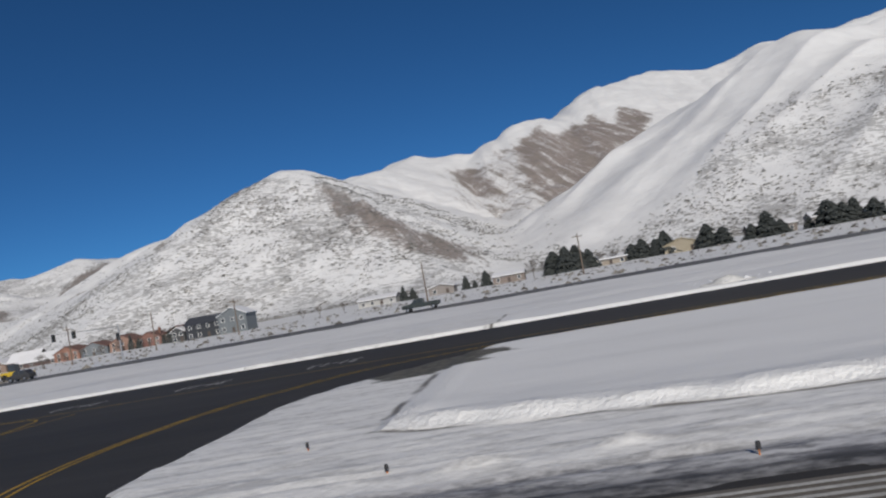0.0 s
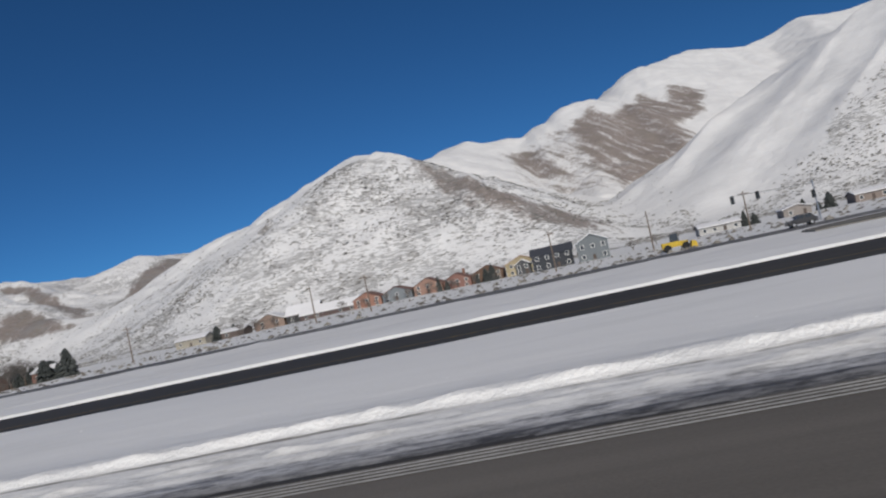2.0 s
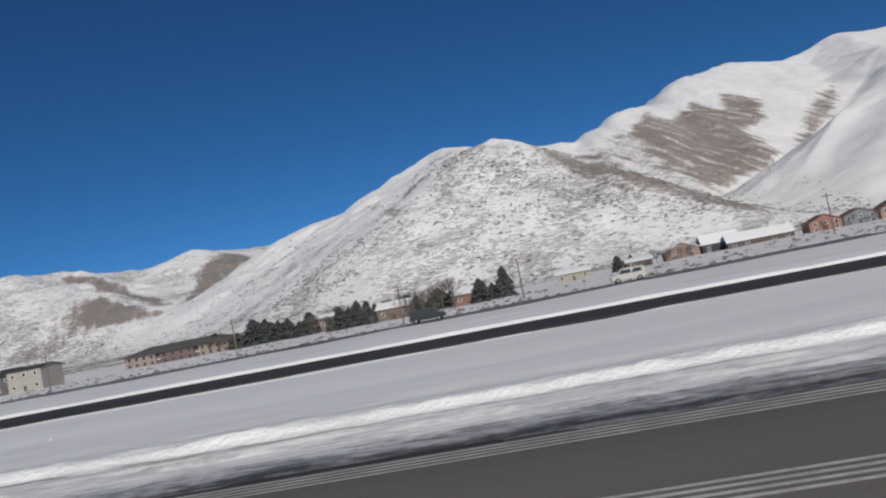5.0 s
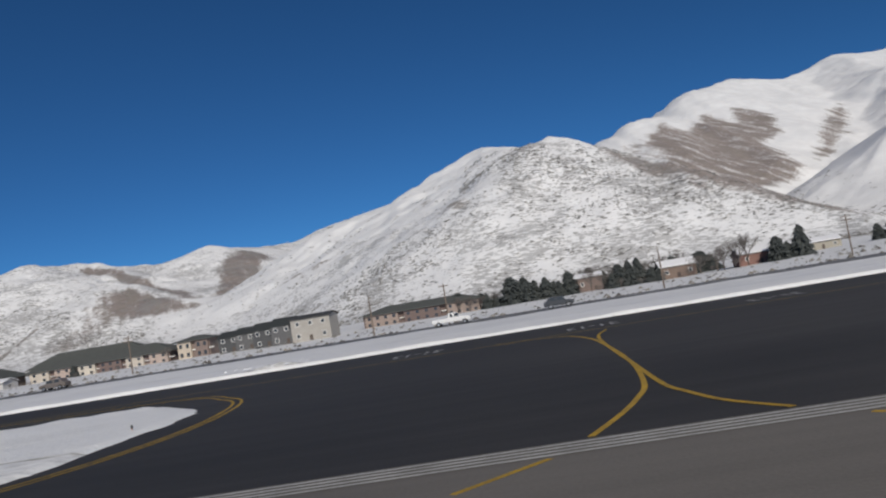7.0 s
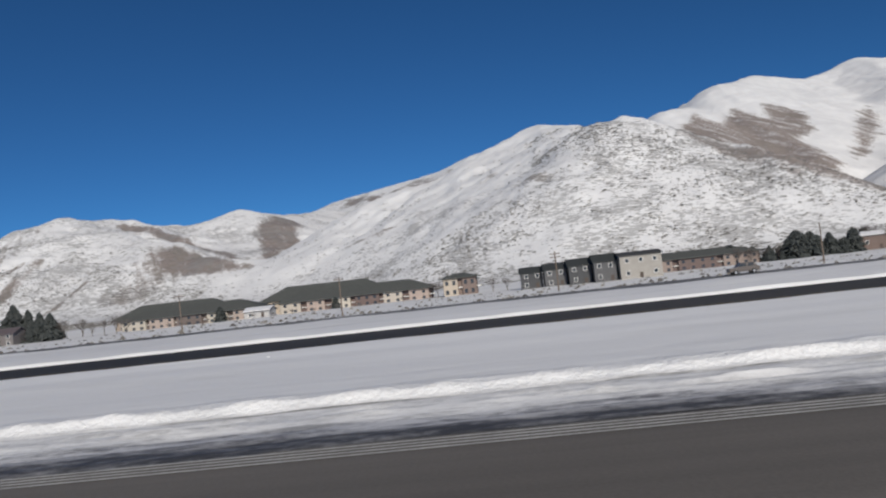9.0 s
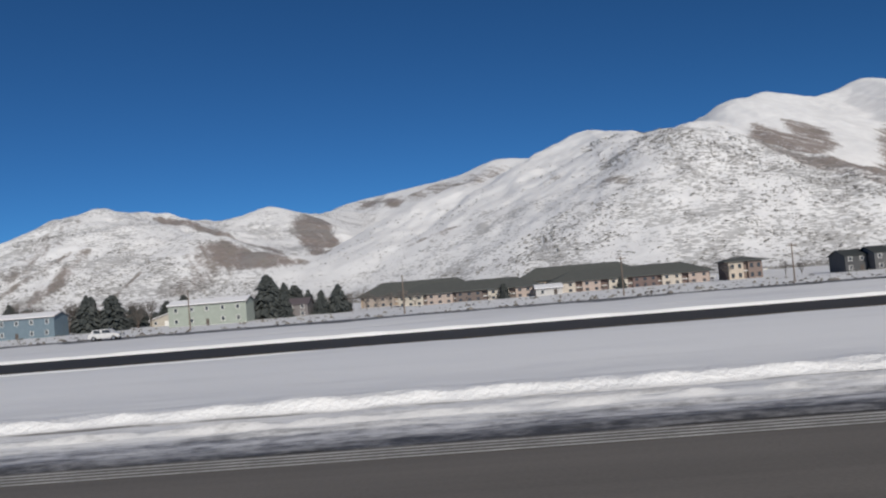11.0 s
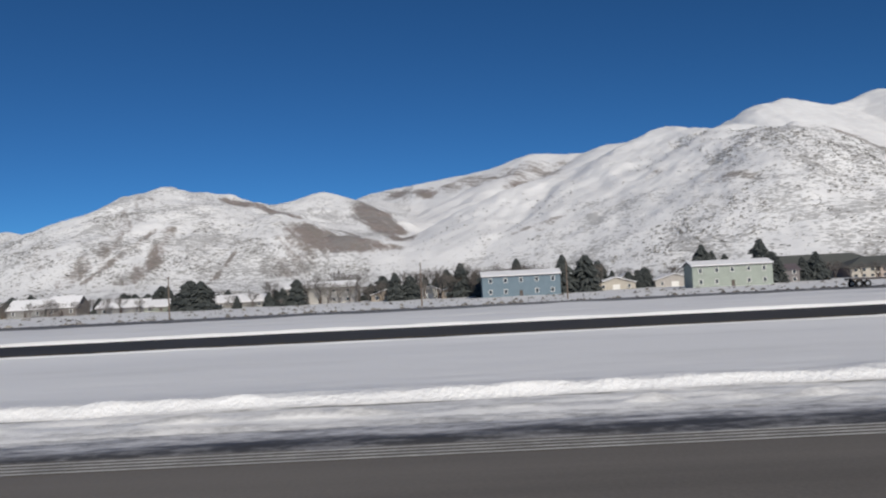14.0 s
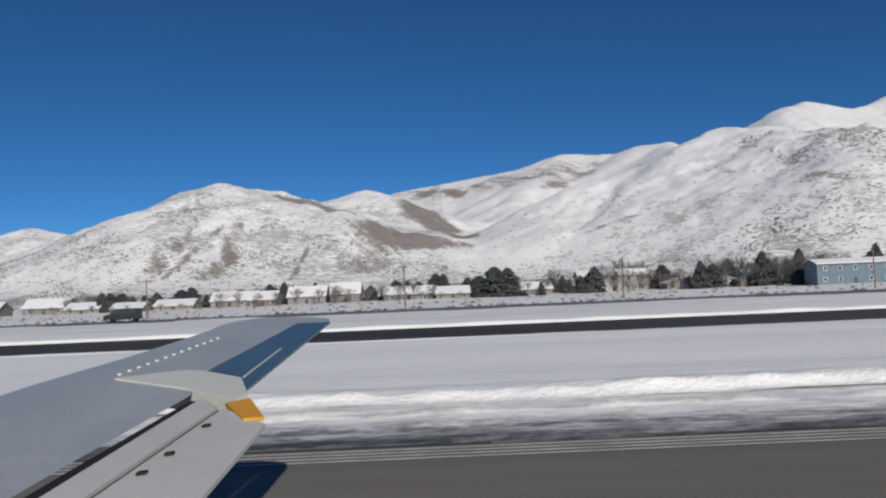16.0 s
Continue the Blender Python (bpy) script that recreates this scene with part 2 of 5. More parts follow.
def fbm(x, y, octaves=4, gain=0.5):
    s, a, t = 0, 1.0, 0.0
    for k in range(octaves):
        s = s + a * (value_noise(x * 2**k + 17 * k, y * 2**k + 31 * k) - 0.5)
        t += a
        a *= gain
    return s / t * 2


def smooth(v, lo, hi):
    u = np.clip((v - lo) / (hi - lo), 0, 1)
    return u * u * (3 - 2 * u)


def grid_mesh(name, X, Y, Z, material, attributes=()):
    rows, cols = X.shape
    me = bpy.data.meshes.new(name)
    idx = np.arange(rows * cols).reshape(rows, cols)
    quads = np.stack([idx[:-1, :-1], idx[:-1, 1:], idx[1:, 1:], idx[1:, :-1]], -1).reshape(-1, 4)
    me.vertices.add(rows * cols)
    me.vertices.foreach_set("co", np.stack([X, Y, Z], -1).astype(np.float32).ravel())
    me.loops.add(quads.size)
    me.loops.foreach_set("vertex_index", quads.astype(np.int32).ravel())
    me.polygons.add(len(quads))
    me.polygons.foreach_set("loop_start", (np.arange(len(quads)) * 4).astype(np.int32))
    me.update(calc_edges=True)
    me.polygons.foreach_set("use_smooth", np.ones(len(quads), dtype=bool))
    for key, values in attributes:
        a = me.attributes.new(key, "FLOAT", "POINT")
        a.data.foreach_set("value", values.astype(np.float32).ravel())
    me.materials.append(material)
    return new(name, me)


# ---------- the valley floor and the hills ----------
# crest lines: points of x, y, height; then side slope and roundness of the crest
RIDGES = [
    ([(-324, 1045, 176), (-246, 1020, 148), (-199, 960, 121), (-163, 890, 95), (-111, 800, 40), (-80, 740, 14)], 0.56, 8),
    ([(-324, 1045, 176), (-276, 1150, 117), (-186, 1120, 90), (-108, 1080, 61), (-46, 1000, 28), (-10, 960, 14)], 0.56, 8),
    ([(-324, 1045, 176), (-362, 1170, 207), (-397, 1306, 230), (-378, 1470, 208), (-330, 1750, 272), (-280, 2010, 328)], 0.53, 22),
    ([(-397, 1306, 230), (-450, 1300, 205), (-510, 1300, 181), (-620, 1270, 153), (-720, 1230, 92), (-800, 1180, 45)], 0.47, 30),
    ([(-1600, 2850, 215), (-1250, 2720, 260), (-995, 2600, 295), (-715, 2400, 314), (-503, 2250, 340), (-383, 2150, 325), (-320, 2080, 336), (-95, 2080, 314), (16, 2120, 376), (110, 2200, 365), (227, 2450, 487), (412, 2771, 571), (610, 2850, 555), (830, 2920, 619), (1000, 3000, 622), (1500, 3200, 738)], 0.5, 40),
    ([(-503, 2250, 340), (-600, 2000, 254), (-690, 1780, 178), (-740, 1560, 112)], 0.42, 30),
    ([(16, 2120, 376), (20, 1900, 258), (0, 1650, 165), (-30, 1400, 90)], 0.5, 22),
    ([(227, 2450, 487), (240, 2150, 349), (200, 1850, 205), (120, 1550, 108)], 0.5, 22),
    ([(412, 2771, 571), (470, 2400, 412), (430, 2050, 270), (330, 1700, 150)], 0.5, 22),
    ([(830, 2920, 619), (760, 2400, 451), (640, 1950, 300)], 0.5, 30),
    ([(1500, 1500, 470), (900, 1350, 350), (620, 1220, 275), (470, 1160, 238), (388, 1138, 242), (290, 1105, 196), (180, 1075, 130), (73, 1044, 74), (0, 1015, 34), (-40, 990, 14)], 0.52, 20),
    ([(388, 1138, 242), (440, 980, 164), (470, 820, 80)], 0.48, 25),
    ([(-1640, 1300, 60), (-1458, 1320, 98), (-1407, 1330, 111), (-1327, 1340, 142), (-1233, 1357, 177), (-1197, 1480, 173), (-1160, 1560, 175), (-1090, 1640, 166), (-1015, 1653, 193), (-960, 1660, 165)], 0.46, 28),
    ([(-1233, 1357, 177), (-1170, 1319, 165), (-1099, 1277, 127), (-1018, 1228, 117), (-933, 1177, 80), (-877, 1143, 70), (-825, 1112, 50), (-770, 1080, 15)], 0.42, 22),
    ([(-960, 1660, 165), (-905, 1560, 151), (-880, 1420, 110), (-870, 1280, 74), (-860, 1150, 36)], 0.45, 20),
    ([(-1015, 1653, 193), (-1000, 1900, 203), (-960, 2250, 236)], 0.42, 40),
    ([(-2900, 2500, 240), (-2300, 2330, 190), (-2100, 2300, 182), (-2004, 2300, 208), (-1893, 2300, 184), (-1700, 2250, 150)], 0.45, 40),
    ([(-1197, 1480, 173), (-1143, 1440, 173), (-1061, 1380, 149), (-990, 1327, 89), (-937, 1288, 84), (-887, 1251, 60), (-840, 1215, 30)], 0.45, 18),
]


# bare slopes: outlines in plan, how bare, softness of the edge
MELT = [
    ([(5, 1985), (27, 2049), (64, 1968), (122, 2070), (165, 2175), (212, 2075), (250, 2182), (300, 2100), (272, 1920), (214, 1850), (195, 1690), (206, 1636), (158, 1572), (19, 1449), (-6, 1572), (-34, 1737), (-38, 1901)], 0.80, 26),
    ([(548, 2258), (510, 2133), (400, 1901), (311, 1757), (236, 1684), (315, 1843), (440, 2095)], 0.72, 24),
    ([(-177, 1924), (-135, 1910), (-90, 1759), (-56, 1663), (-42, 1567), (-93, 1655), (-160, 1745), (-186, 1860)], 0.76, 22),
    ([(-264, 1007), (-218, 979), (-170, 915), (-117, 868), (-55, 870), (-45, 765), (-105, 775), (-148, 805), (-182, 838), (-228, 930)], 0.80, 20),
    ([(-940, 1605), (-935, 1680), (-886, 1700), (-852, 1500), (-832, 1465), (-837, 1323), (-812, 1190), (-845, 1226), (-893, 1385), (-928, 1470)], 1.0, 20),
    ([(-985, 1160), (-964, 1200), (-921, 1186), (-863, 1121), (-828, 1109), (-852, 1084), (-895, 1082), (-945, 1092)], 0.98, 20),
    ([(-1162, 1400), (-1110, 1415), (-1050, 1387), (-989, 1332), (-900, 1255), (-835, 1175), (-850, 1152), (-930, 1240), (-985, 1276), (-1082, 1345)], 0.92, 16),
    ([(-200, 1900), (-60, 1960), (0, 1960), (70, 1620), (70, 1420), (-60, 1400), (-130, 1540)], 0.42, 70),
    ([(-837, 2279), (-771, 2300), (-688, 2320), (-587, 2150), (-510, 2135), (-441, 2093), (-470, 1928), (-548, 1912), (-608, 1957), (-676, 2116), (-764, 2145)], 0.5, 45),
    ([(-949, 2500), (-871, 2420), (-863, 2290), (-929, 2390)], 0.9, 30),
    ([(-851, 2354), (-791, 2310), (-780, 2190), (-837, 2245)], 0.9, 30),
    ([(-701, 2275), (-639, 2216), (-660, 2020), (-718, 2187)], 0.6, 30),
    ([(-607, 1945), (-546, 1945), (-560, 1850), (-620, 1870)], 0.8, 24),
]
# bare gullies: from, to, half width, how bare
GULLIES = [
    (-1147, 1130, -1140, 1077, 9, 0.6), (-1140, 1077, -1129, 1021, 11, 0.68), (-1129, 1021, -1137, 950, 14, 0.72), (-1210, 1165, -1206, 1050, 15, 0.5), (-1206, 1050, -1214, 950, 14, 0.5),
    (-1165, 1130, -1190, 950, 5, 0.6), (-1039, 1060, -1046, 950, 4, 0.8), (-962, 1178, -955, 1075, 30, 0.5), (-955, 1075, -962, 1000, 26, 0.5), (-1223, 1257, -1230, 1148, 18, 0.34),
    (-1278, 920, -1263, 1040, 6, 0.4), (-680, 1038, -617, 1034, 5, 0.55), (-640, 1020, -600, 1040, 12, 0.35), (-509, 1042, -470, 1075, 8, 0.42), (-462, 945, -420, 890, 12, 0.36),
]


def valley(x, y):
    """The flat floor, which falls a little beyond the airfield."""
    drop = smooth(y, 58, 200) * (0.3 + 2.1 * smooth(-x, 170, 330))
    return -drop + 14 * smooth(y, 420, 900) * smooth(y, 420, 1500) + 0.02 * np.clip(y - 900, 0, 5000)


def terrain(x, y):
    h0 = valley(x, y)
    far = smooth(y, 330, 560)
    wx = x + 26 * fbm(x / 210 + 5, y / 210, 3) * far
    wy = y + 26 * fbm(x / 210 + 55, y / 210 + 9, 3) * far
    k = 10.0
    acc = np.exp(np.clip(h0 / k, -50, 80))
    for points, slope, rnd in RIDGES:
        best = np.full(x.shape, -1e3)
        for (ax, ay, az), (bx, by, bz) in zip(points, points[1:]):
            dx, dy = bx - ax, by - ay
            t = np.clip(((wx - ax) * dx + (wy - ay) * dy) / (dx * dx + dy * dy), 0, 1)
            d = np.hypot(wx - ax - t * dx, wy - ay - t * dy)
            best = np.maximum(best, az + t * (bz - az) - slope * (np.sqrt(d * d + rnd * rnd) - rnd))
        acc = acc + np.exp(np.clip(best / k, -50, 80))
    h = k * np.log(acc)
    h = np.where(far > 0, h, h0)
    lift = np.clip(h - h0, 0, 90) / 90
    chute = smooth(x, 0, 70) * smooth(1300 - y, 0, 120) * smooth(y, 620, 700)
    h = h + lift * (1 - 0.8 * chute) * (1 - 0.5 * smooth(y, 1500, 1800)) * (9 * fbm(x / 130, y / 130, 5) + 2.5 * fbm(x / 22, y / 22, 3) + 4 - 10 * np.abs(fbm(x / 75 + 8, y / 230, 4)))
    u, v = 0.65 * x - 0.75 * y, 0.75 * x + 0.65 * y
    h = h + lift * chute * (4 - 17 * np.abs(fbm(u / 85 + 3, v / 1100, 2)))
    spur = smooth(y, 1500, 1700) * smooth(2760 - y, 0, 150) * smooth(x, -260, -120)
    h = h + lift * spur * (7 - 24 * np.abs(fbm(x / 85 + 0.12 * y / 85 + 2, y / 900, 3)))
    return h0 * (1 - far) + h * far


def depth_inside(x, y, outline):
    """How far inside an outline in plan a place lies; below zero outside."""
    d = np.full(x.shape, 1e9)
    inside = np.zeros(x.shape, dtype=bool)
    for (ax, ay), (bx, by) in zip(outline, outline[1:] + outline[:1]):
        dx, dy = bx - ax, by - ay
        t = np.clip(((x - ax) * dx + (y - ay) * dy) / (dx * dx + dy * dy), 0, 1)
        d = np.minimum(d, np.hypot(x - ax - t * dx, y - ay - t * dy))
        if ay != by:
            inside ^= ((ay > y) != (by > y)) & (x < dx * (y - ay) / dy + ax)
    return np.where(inside, d, -d)


def make_ground():
    ys = np.concatenate([[-4000, -1500, -500, -150, -60, -24], np.arange(40, 400, 6), np.arange(400, 640, 8), np.arange(640, 1720, 4.5), np.arange(1720, 3000, 9), np.arange(3000, 4700, 60)])
    u = np.linspace(-1, 1, 820)
    half = 560 + 0.76 * np.abs(ys) + 900 * (ys < 0) + 4000 * (ys > 4600)
    Y = np.repeat(ys[:, None], len(u), 1)
    X = -420 - 0.05 * Y + u[None] * half[:, None]
    Z = terrain(X, Y)
    Z = Z - 0.14 * (Y < 62) + 0.25 * fbm(X / 9, Y / 9, 3) * smooth(Y, 70, 140)
    scrub = 0.12 + 0.88 * smooth(1150 - Y, 0, 160) * smooth(Y, 430, 620)
    scrub = np.where(X > 40, np.maximum(0.95 * smooth(np.minimum(0.75 * (X - 79) + 772, 925) - Y, -30, 25) * smooth(Y, 430, 620), 0.04), scrub)
    scrub = np.where((Y > 900) & (X < -850), 0.95, scrub)
    scrub = np.where((X < -430) & (X > -850) & (Y > 1000), scrub * 0.5 + 0.12, scrub)
    scrub = scrub * (1 - 0.85 * np.exp(-(((X - 5) / 75) ** 2)) * smooth(Y, 800, 880))
    melt = np.zeros(X.shape)
    rough = fbm(X / 70, Y / 70, 4)
    for outline, w, soft in MELT:
        xs, ys2 = [q[0] for q in outline], [q[1] for q in outline]
        near = (X > min(xs) - 90) & (X < max(xs) + 90) & (Y > min(ys2) - 90) & (Y < max(ys2) + 90)
        melt[near] = np.maximum(melt[near], 1.2 * w * smooth(depth_inside(X[near], Y[near], outline) + 0.7 * soft * rough[near], -soft, soft))
    for x0, y0, x1, y1, r, w in GULLIES:
        dx, dy = x1 - x0, y1 - y0
        t = np.clip(((X - x0) * dx + (Y - y0) * dy) / (dx * dx + dy * dy), 0, 1)
        d = np.hypot(X - x0 - t * dx, Y - y0 - t * dy)
        melt = np.maximum(melt, 1.2 * w * smooth(1.1 * r - d + 0.3 * r * rough, -0.95 * r, 0.95 * r))
    ob = grid_mesh("ground", X, Y, Z, HILL, (("scrub", scrub), ("melt", melt)))
    return tagged(ob, "snow-covered valley floor and hills with bare brown slopes", "ground", kind="structure")


ground = make_ground()


# ---------- airfield ----------
def slab(name, x0, x1, y0, y1, z, material, label, category):
    bm = bmesh.new()
    box(bm, x0, x1, y0, y1, z - 0.1, z)
    ob = part(name, bm, material)
    return tagged(ob, label, category, kind="structure")


slab("runway", -1700, 500, -16.5, 14.25, 0.0, ASPHALT, "worn grey-brown asphalt runway cleared of snow", "runway")
slab("taxiway", -1700, 500, 14.25, 54.0, -0.004, TAXI_ASPHALT, "dark asphalt taxiway with connectors between snow banks", "taxiway")


def island(x, y, x0, x1, near=14.3, back=40.2):
    """How deep inside a snow island between two connectors a place lies."""
    e = 0.5 * fbm(x / 3.0, y / 1.2, 3) + 0.9 * fbm(x / 14.0 + 3, y / 5.0, 2)
    tip = 5.5 * np.clip((near + 6.4 - y) / 5.2, 0, 9) ** 2 + 8 * np.clip((y - back + 10) / 10, 0, 9) ** 1.6
    return np.minimum(np.minimum(x1 - x, x - x0) - tip, np.minimum(y - near, back - y)) + e * 0.4


ISLANDS = [(-1320, -386.0), (-353.4, -5.0), (20.6, 480)]


def far_side(x):
    """Where the snow of the islands ends at the taxiway."""
    return 40.3 + 0.7 * fbm(x / 35, x * 0 + 2, 3) - 2.6 * np.exp(-(((x + 75) / 60) ** 2)) - 3.8 * np.exp(-(((x + 398) / 11) ** 2))


def bank_line(x, y, x0, x1):
    """How far behind the foot of the ploughed bank a place lies; the bank swings back towards the ends of an island."""
    end = np.minimum(x1 - x, x - x0)
    foot = 18.72 + 0.16 * fbm(x / 45, x * 0, 3) + 3.4 * np.exp(-np.clip(end - 5.5, 0, 900) / 6.0)
    lump = 0.10 * fbm(x / 1.1, y / 0.9, 3)
    return np.minimum(y - foot, np.where(x > 10, 1.1, 0.16) * (end - 5.6)) + lump


def make_snow_field():
    xs = np.arange(-935, 95, 0.34)
    ys = np.concatenate([np.arange(14.0, 18.2, 0.15), np.arange(18.2, 20.4, 0.085), np.arange(20.4, 24.5, 0.17), np.arange(24.5, 35.0, 0.6), np.arange(35.0, 42.0, 0.28), np.arange(52.4, 55.4, 0.16), [55.7, 56.2, 57, 58.5, 60, 62, 64, 67, 70]])
    X, Y = np.meshgrid(xs, ys)
    d = np.full(X.shape, -9.0)
    r = np.full(X.shape, -9.0)
    heap = np.zeros(X.shape)
    for x0, x1 in ISLANDS:
        d = np.maximum(d, np.minimum(island(X, Y, x0, x1), far_side(X) - Y + 0.25 * fbm(X / 2.5, Y, 3)))
        r = np.maximum(r, bank_line(X, Y, x0, x1))
        heap = np.maximum(heap, (x1 < 100) * np.exp(-((np.abs(x1 - X) - 14) / 9) ** 2) + (x0 < 0) * np.exp(-((np.abs(X - x0) - 14) / 9) ** 2))
    # packed and slushy apron, with thin ridges left by the plough
    apron = 0.05 + 0.05 * smooth(Y, 15.8, 17.2) + 0.035 * fbm(X / 6, Y / 0.4, 3) + 0.03 * fbm(X / 1.3, Y / 0.6, 3)
    for at, high, k, size in ((17.15, 0.10, 4, 0.9), (17.75, 0.05, 9, 1.6), (16.3, 0.05, 6, 1.2)):
        apron = apron + high * np.exp(-(((Y - at - 0.22 * fbm(X / 40, X * 0 + k, 2)) / 0.11) ** 2)) * np.clip(0.55 + 1.7 * fbm(X / size, Y * 0 + k, 2), 0, 2)
    # the bank: a steep bright face, a lumpy crest, then the smooth field behind it
    chunk = np.clip(0.5 + 1.3 * fbm(X / 1.3, Y / 0.8, 4), 0, 1.5)
    face = smooth(r, -0.04, 0.5)
    crest = np.exp(-(((r - 0.5) / np.where(r < 0.5, 0.42, 2.6)) ** 2)) * (0.12 + 0.03 * fbm(X / 3.2, Y / 1.2, 3) + 0.09 * fbm(X / 0.8, Y / 0.6, 2) * np.exp(-((np.clip(r - 0.5, 0, 9) / 0.6) ** 2)) + 0.26 * heap * chunk) * smooth(26 - Y, 0, 3)
    raised = face * (0.20 + crest) + (0.020 * fbm(X / 12, Y / 3, 3) + 0.035 * fbm(X / 1.7, Y / 0.9, 3) * np.exp(-((np.clip(r - 0.5, 0, 30) / 5.0) ** 2)) + 0.015 * fbm(X / 2.6, Y / 1.6, 2) + 0.13 * fbm(X / 90, Y / 7 + 5, 2) * smooth(r, 1, 4) * smooth(40 - Y, 0, 5)) * face + 0.10 * heap * face * smooth(9 - r, 0, 6) * fbm(X / 1.4, Y / 1.4, 3)
    depth = np.where(d > 0, apron * smooth(d, 0, 0.5) * (1 - face) + raised * smooth(d, 0, 0.4), -0.06)
    gap = np.exp(-(((far_side(X) - Y - 1.5 - 0.3 * fbm(X / 30, X * 0 + 7, 2)) / 0.22) ** 2)) * smooth(fbm(X / 22, X * 0 + 3, 2), -0.35, 0.1)
    depth = depth - 0.30 * gap
    # the far side of the taxiway: a narrow bright berm, then level snow
    line = Y - 53.3 - 0.16 * fbm(X / 5, Y / 2, 3)
    far = 0.06 * smooth(line, 0, 0.25) + 0.17 * np.exp(-(((line - 0.36) / 0.22) ** 2)) * (1 + 0.45 * fbm(X / 3, Y, 3)) * smooth(line, 0, 0.3)
    Z = np.where(Y > 47, np.where(line > 0, far + 0.03 * fbm(X / 3, Y / 2, 3) * smooth(line, 0.8, 2), -0.06), depth)
    Z = Z + np.where(Y > 58, valley(X, Y), 0) * 1.0
    Z[-1] -= 0.35
    mud = np.zeros(X.shape)
    for cx, cy, ax, ay, w in ((25.2, 35.5, 3.4, 4.0, 1.0), (-43.5, 60, 5.0, 6.5, 1.0), (-36.5, 67, 3.0, 3.0, 0.8), (-396, 19.2, 1.4, 0.4, 0.8), (-392, 57, 3, 1.5, 0.5), (-349, 38.5, 5, 2.0, 0.55)):
        mud = np.maximum(mud, w * np.exp(-(((X - cx) / ax) ** 2) - ((Y - cy) / ay) ** 2))
    return tagged(grid_mesh("snow_field", X, Y, Z, SNOW, (("bank", np.clip(np.maximum(r, 3.1 * smooth(Y, 21.5, 23.5) * (X < 10) - 3), -3, 3)), ("mud", mud))), "ploughed snow beside the runway with a bright bank and dirty slush", "snow", kind="structure")


make_snow_field()

# ---------- painted markings ----------
def ribbon(bm, points, width, z=0.004):
    """A flat band along a line of points."""
    left, right = [], []
    for k, (x, y) in enumerate(points):
        x0, y0 = points[max(k - 1, 0)]
        x1, y1 = points[min(k + 1, len(points) - 1)]
        l = math.hypot(x1 - x0, y1 - y0)
        nx, ny = -(y1 - y0) / l * width / 2, (x1 - x0) / l * width / 2
        left.append(bm.verts.new((x + nx, y + ny, z)))
        right.append(bm.verts.new((x - nx, y - ny, z)))
    for k in range(len(points) - 1):
        bm.faces.new((right[k], right[k + 1], left[k + 1], left[k]))


def curve(*pts, steps=14):
    """A smooth line through a few points."""
    p = [Vector(q) for q in (pts[0], *pts, pts[-1])]
    out = []
    for a, b, c, d in zip(p, p[1:], p[2:], p[3:]):
        for k in range(steps):
            t = k / steps
            out.append(tuple(0.5 * (2 * b + (c - a) * t + (2 * a - 5 * b + 4 * c - d) * t * t + (3 * b - a - 3 * c + d) * t**3)))
    return out + [tuple(p[-1])]


def marking(name, lines, width, material, label, z=0.004):
    bm = bmesh.new()
    for line in lines:
        ribbon(bm, line, width, z)
    return tagged(part(name, bm, material), label, "marking", kind="structure")


for y in (14.02, 13.77, 13.52, 13.27):
    marking("edge_line", [[(-1700, y), (500, y)]], 0.115, WHITE_PAINT, "thin white painted runway edge line", 0.012)
for y in (9.75, 9.5, 9.25, 9.0):
    marking("runway_stripe", [[(-312, y), (-152, y)]], 0.115, WHITE_PAINT, "thin white painted touchdown stripe")
for y in (12.6, 12.35, 12.1, 11.85):
    marking("runway_stripe", [[(-42, y), (-17, y)]], 0.115, WHITE_PAINT, "thin white painted touchdown stripe")
marking("taxi_line", [[(-1700, 43.3), (500, 43.3)]], 0.34, FADED_YELLOW, "yellow taxiway centre line")
for cx, ends in ((4.8, ((-1, (0.0, 20.3), (-0.1, 18.1), (-0.5, 16.0), (-1.0, 14.35)), (1, (0.1, 19.8), (0.3, 18.3), (0.85, 15.9), (1.4, 14.35)))),
                 (-369.8, ((-1, (-0.35, 20.0), (-0.8, 17.9), (-1.35, 16.2), (-2.1, 14.35)), (1, (0.0, 19.6), (0.2, 17.9), (0.6, 16.0), (1.35, 14.35))))):
    for side, *tail in ends:
        head = [(cx - 5.0, 43.1), (cx - 1.6, 42.0), (cx - 0.35, 38)] if side < 0 else [(cx + 0.9, 41.6), (cx + 0.2, 38)]
        marking("lead_line", [curve(*head, (cx, 32), (cx, 25), *[(cx + dx, y) for dx, y in tail])], 0.14, YELLOW_PAINT, "curved yellow taxiway lead-off line", 0.0055 + 0.0015 * side)
        marking("lead_line", [[(cx + tail[-1][0] + 0.75 * side, 13.05), (cx + tail[-1][0] + 2.2 * side, 11.6)]], 0.14, YELLOW_PAINT, "short yellow lead-off line on the runway")
for tip, side in ((-384.4, 1), (-354.9, -1), (16.6, -1)):
    for off in (0.0, 0.3):
        w = tip + off * side
        marking("edge_marking", [curve((w - 34 * side, 42.6 + off), (w - 9 * side, 40.6 + off), (w - 2.2 * side, 35.5 + off), (w, 29), (w - 0.3 * side, 22.0 - off), (w - 3.2 * side, 17.0 - off), (w - 11 * side, 14.8 - off))], 0.12, YELLOW_PAINT, "double yellow taxiway edge marking")

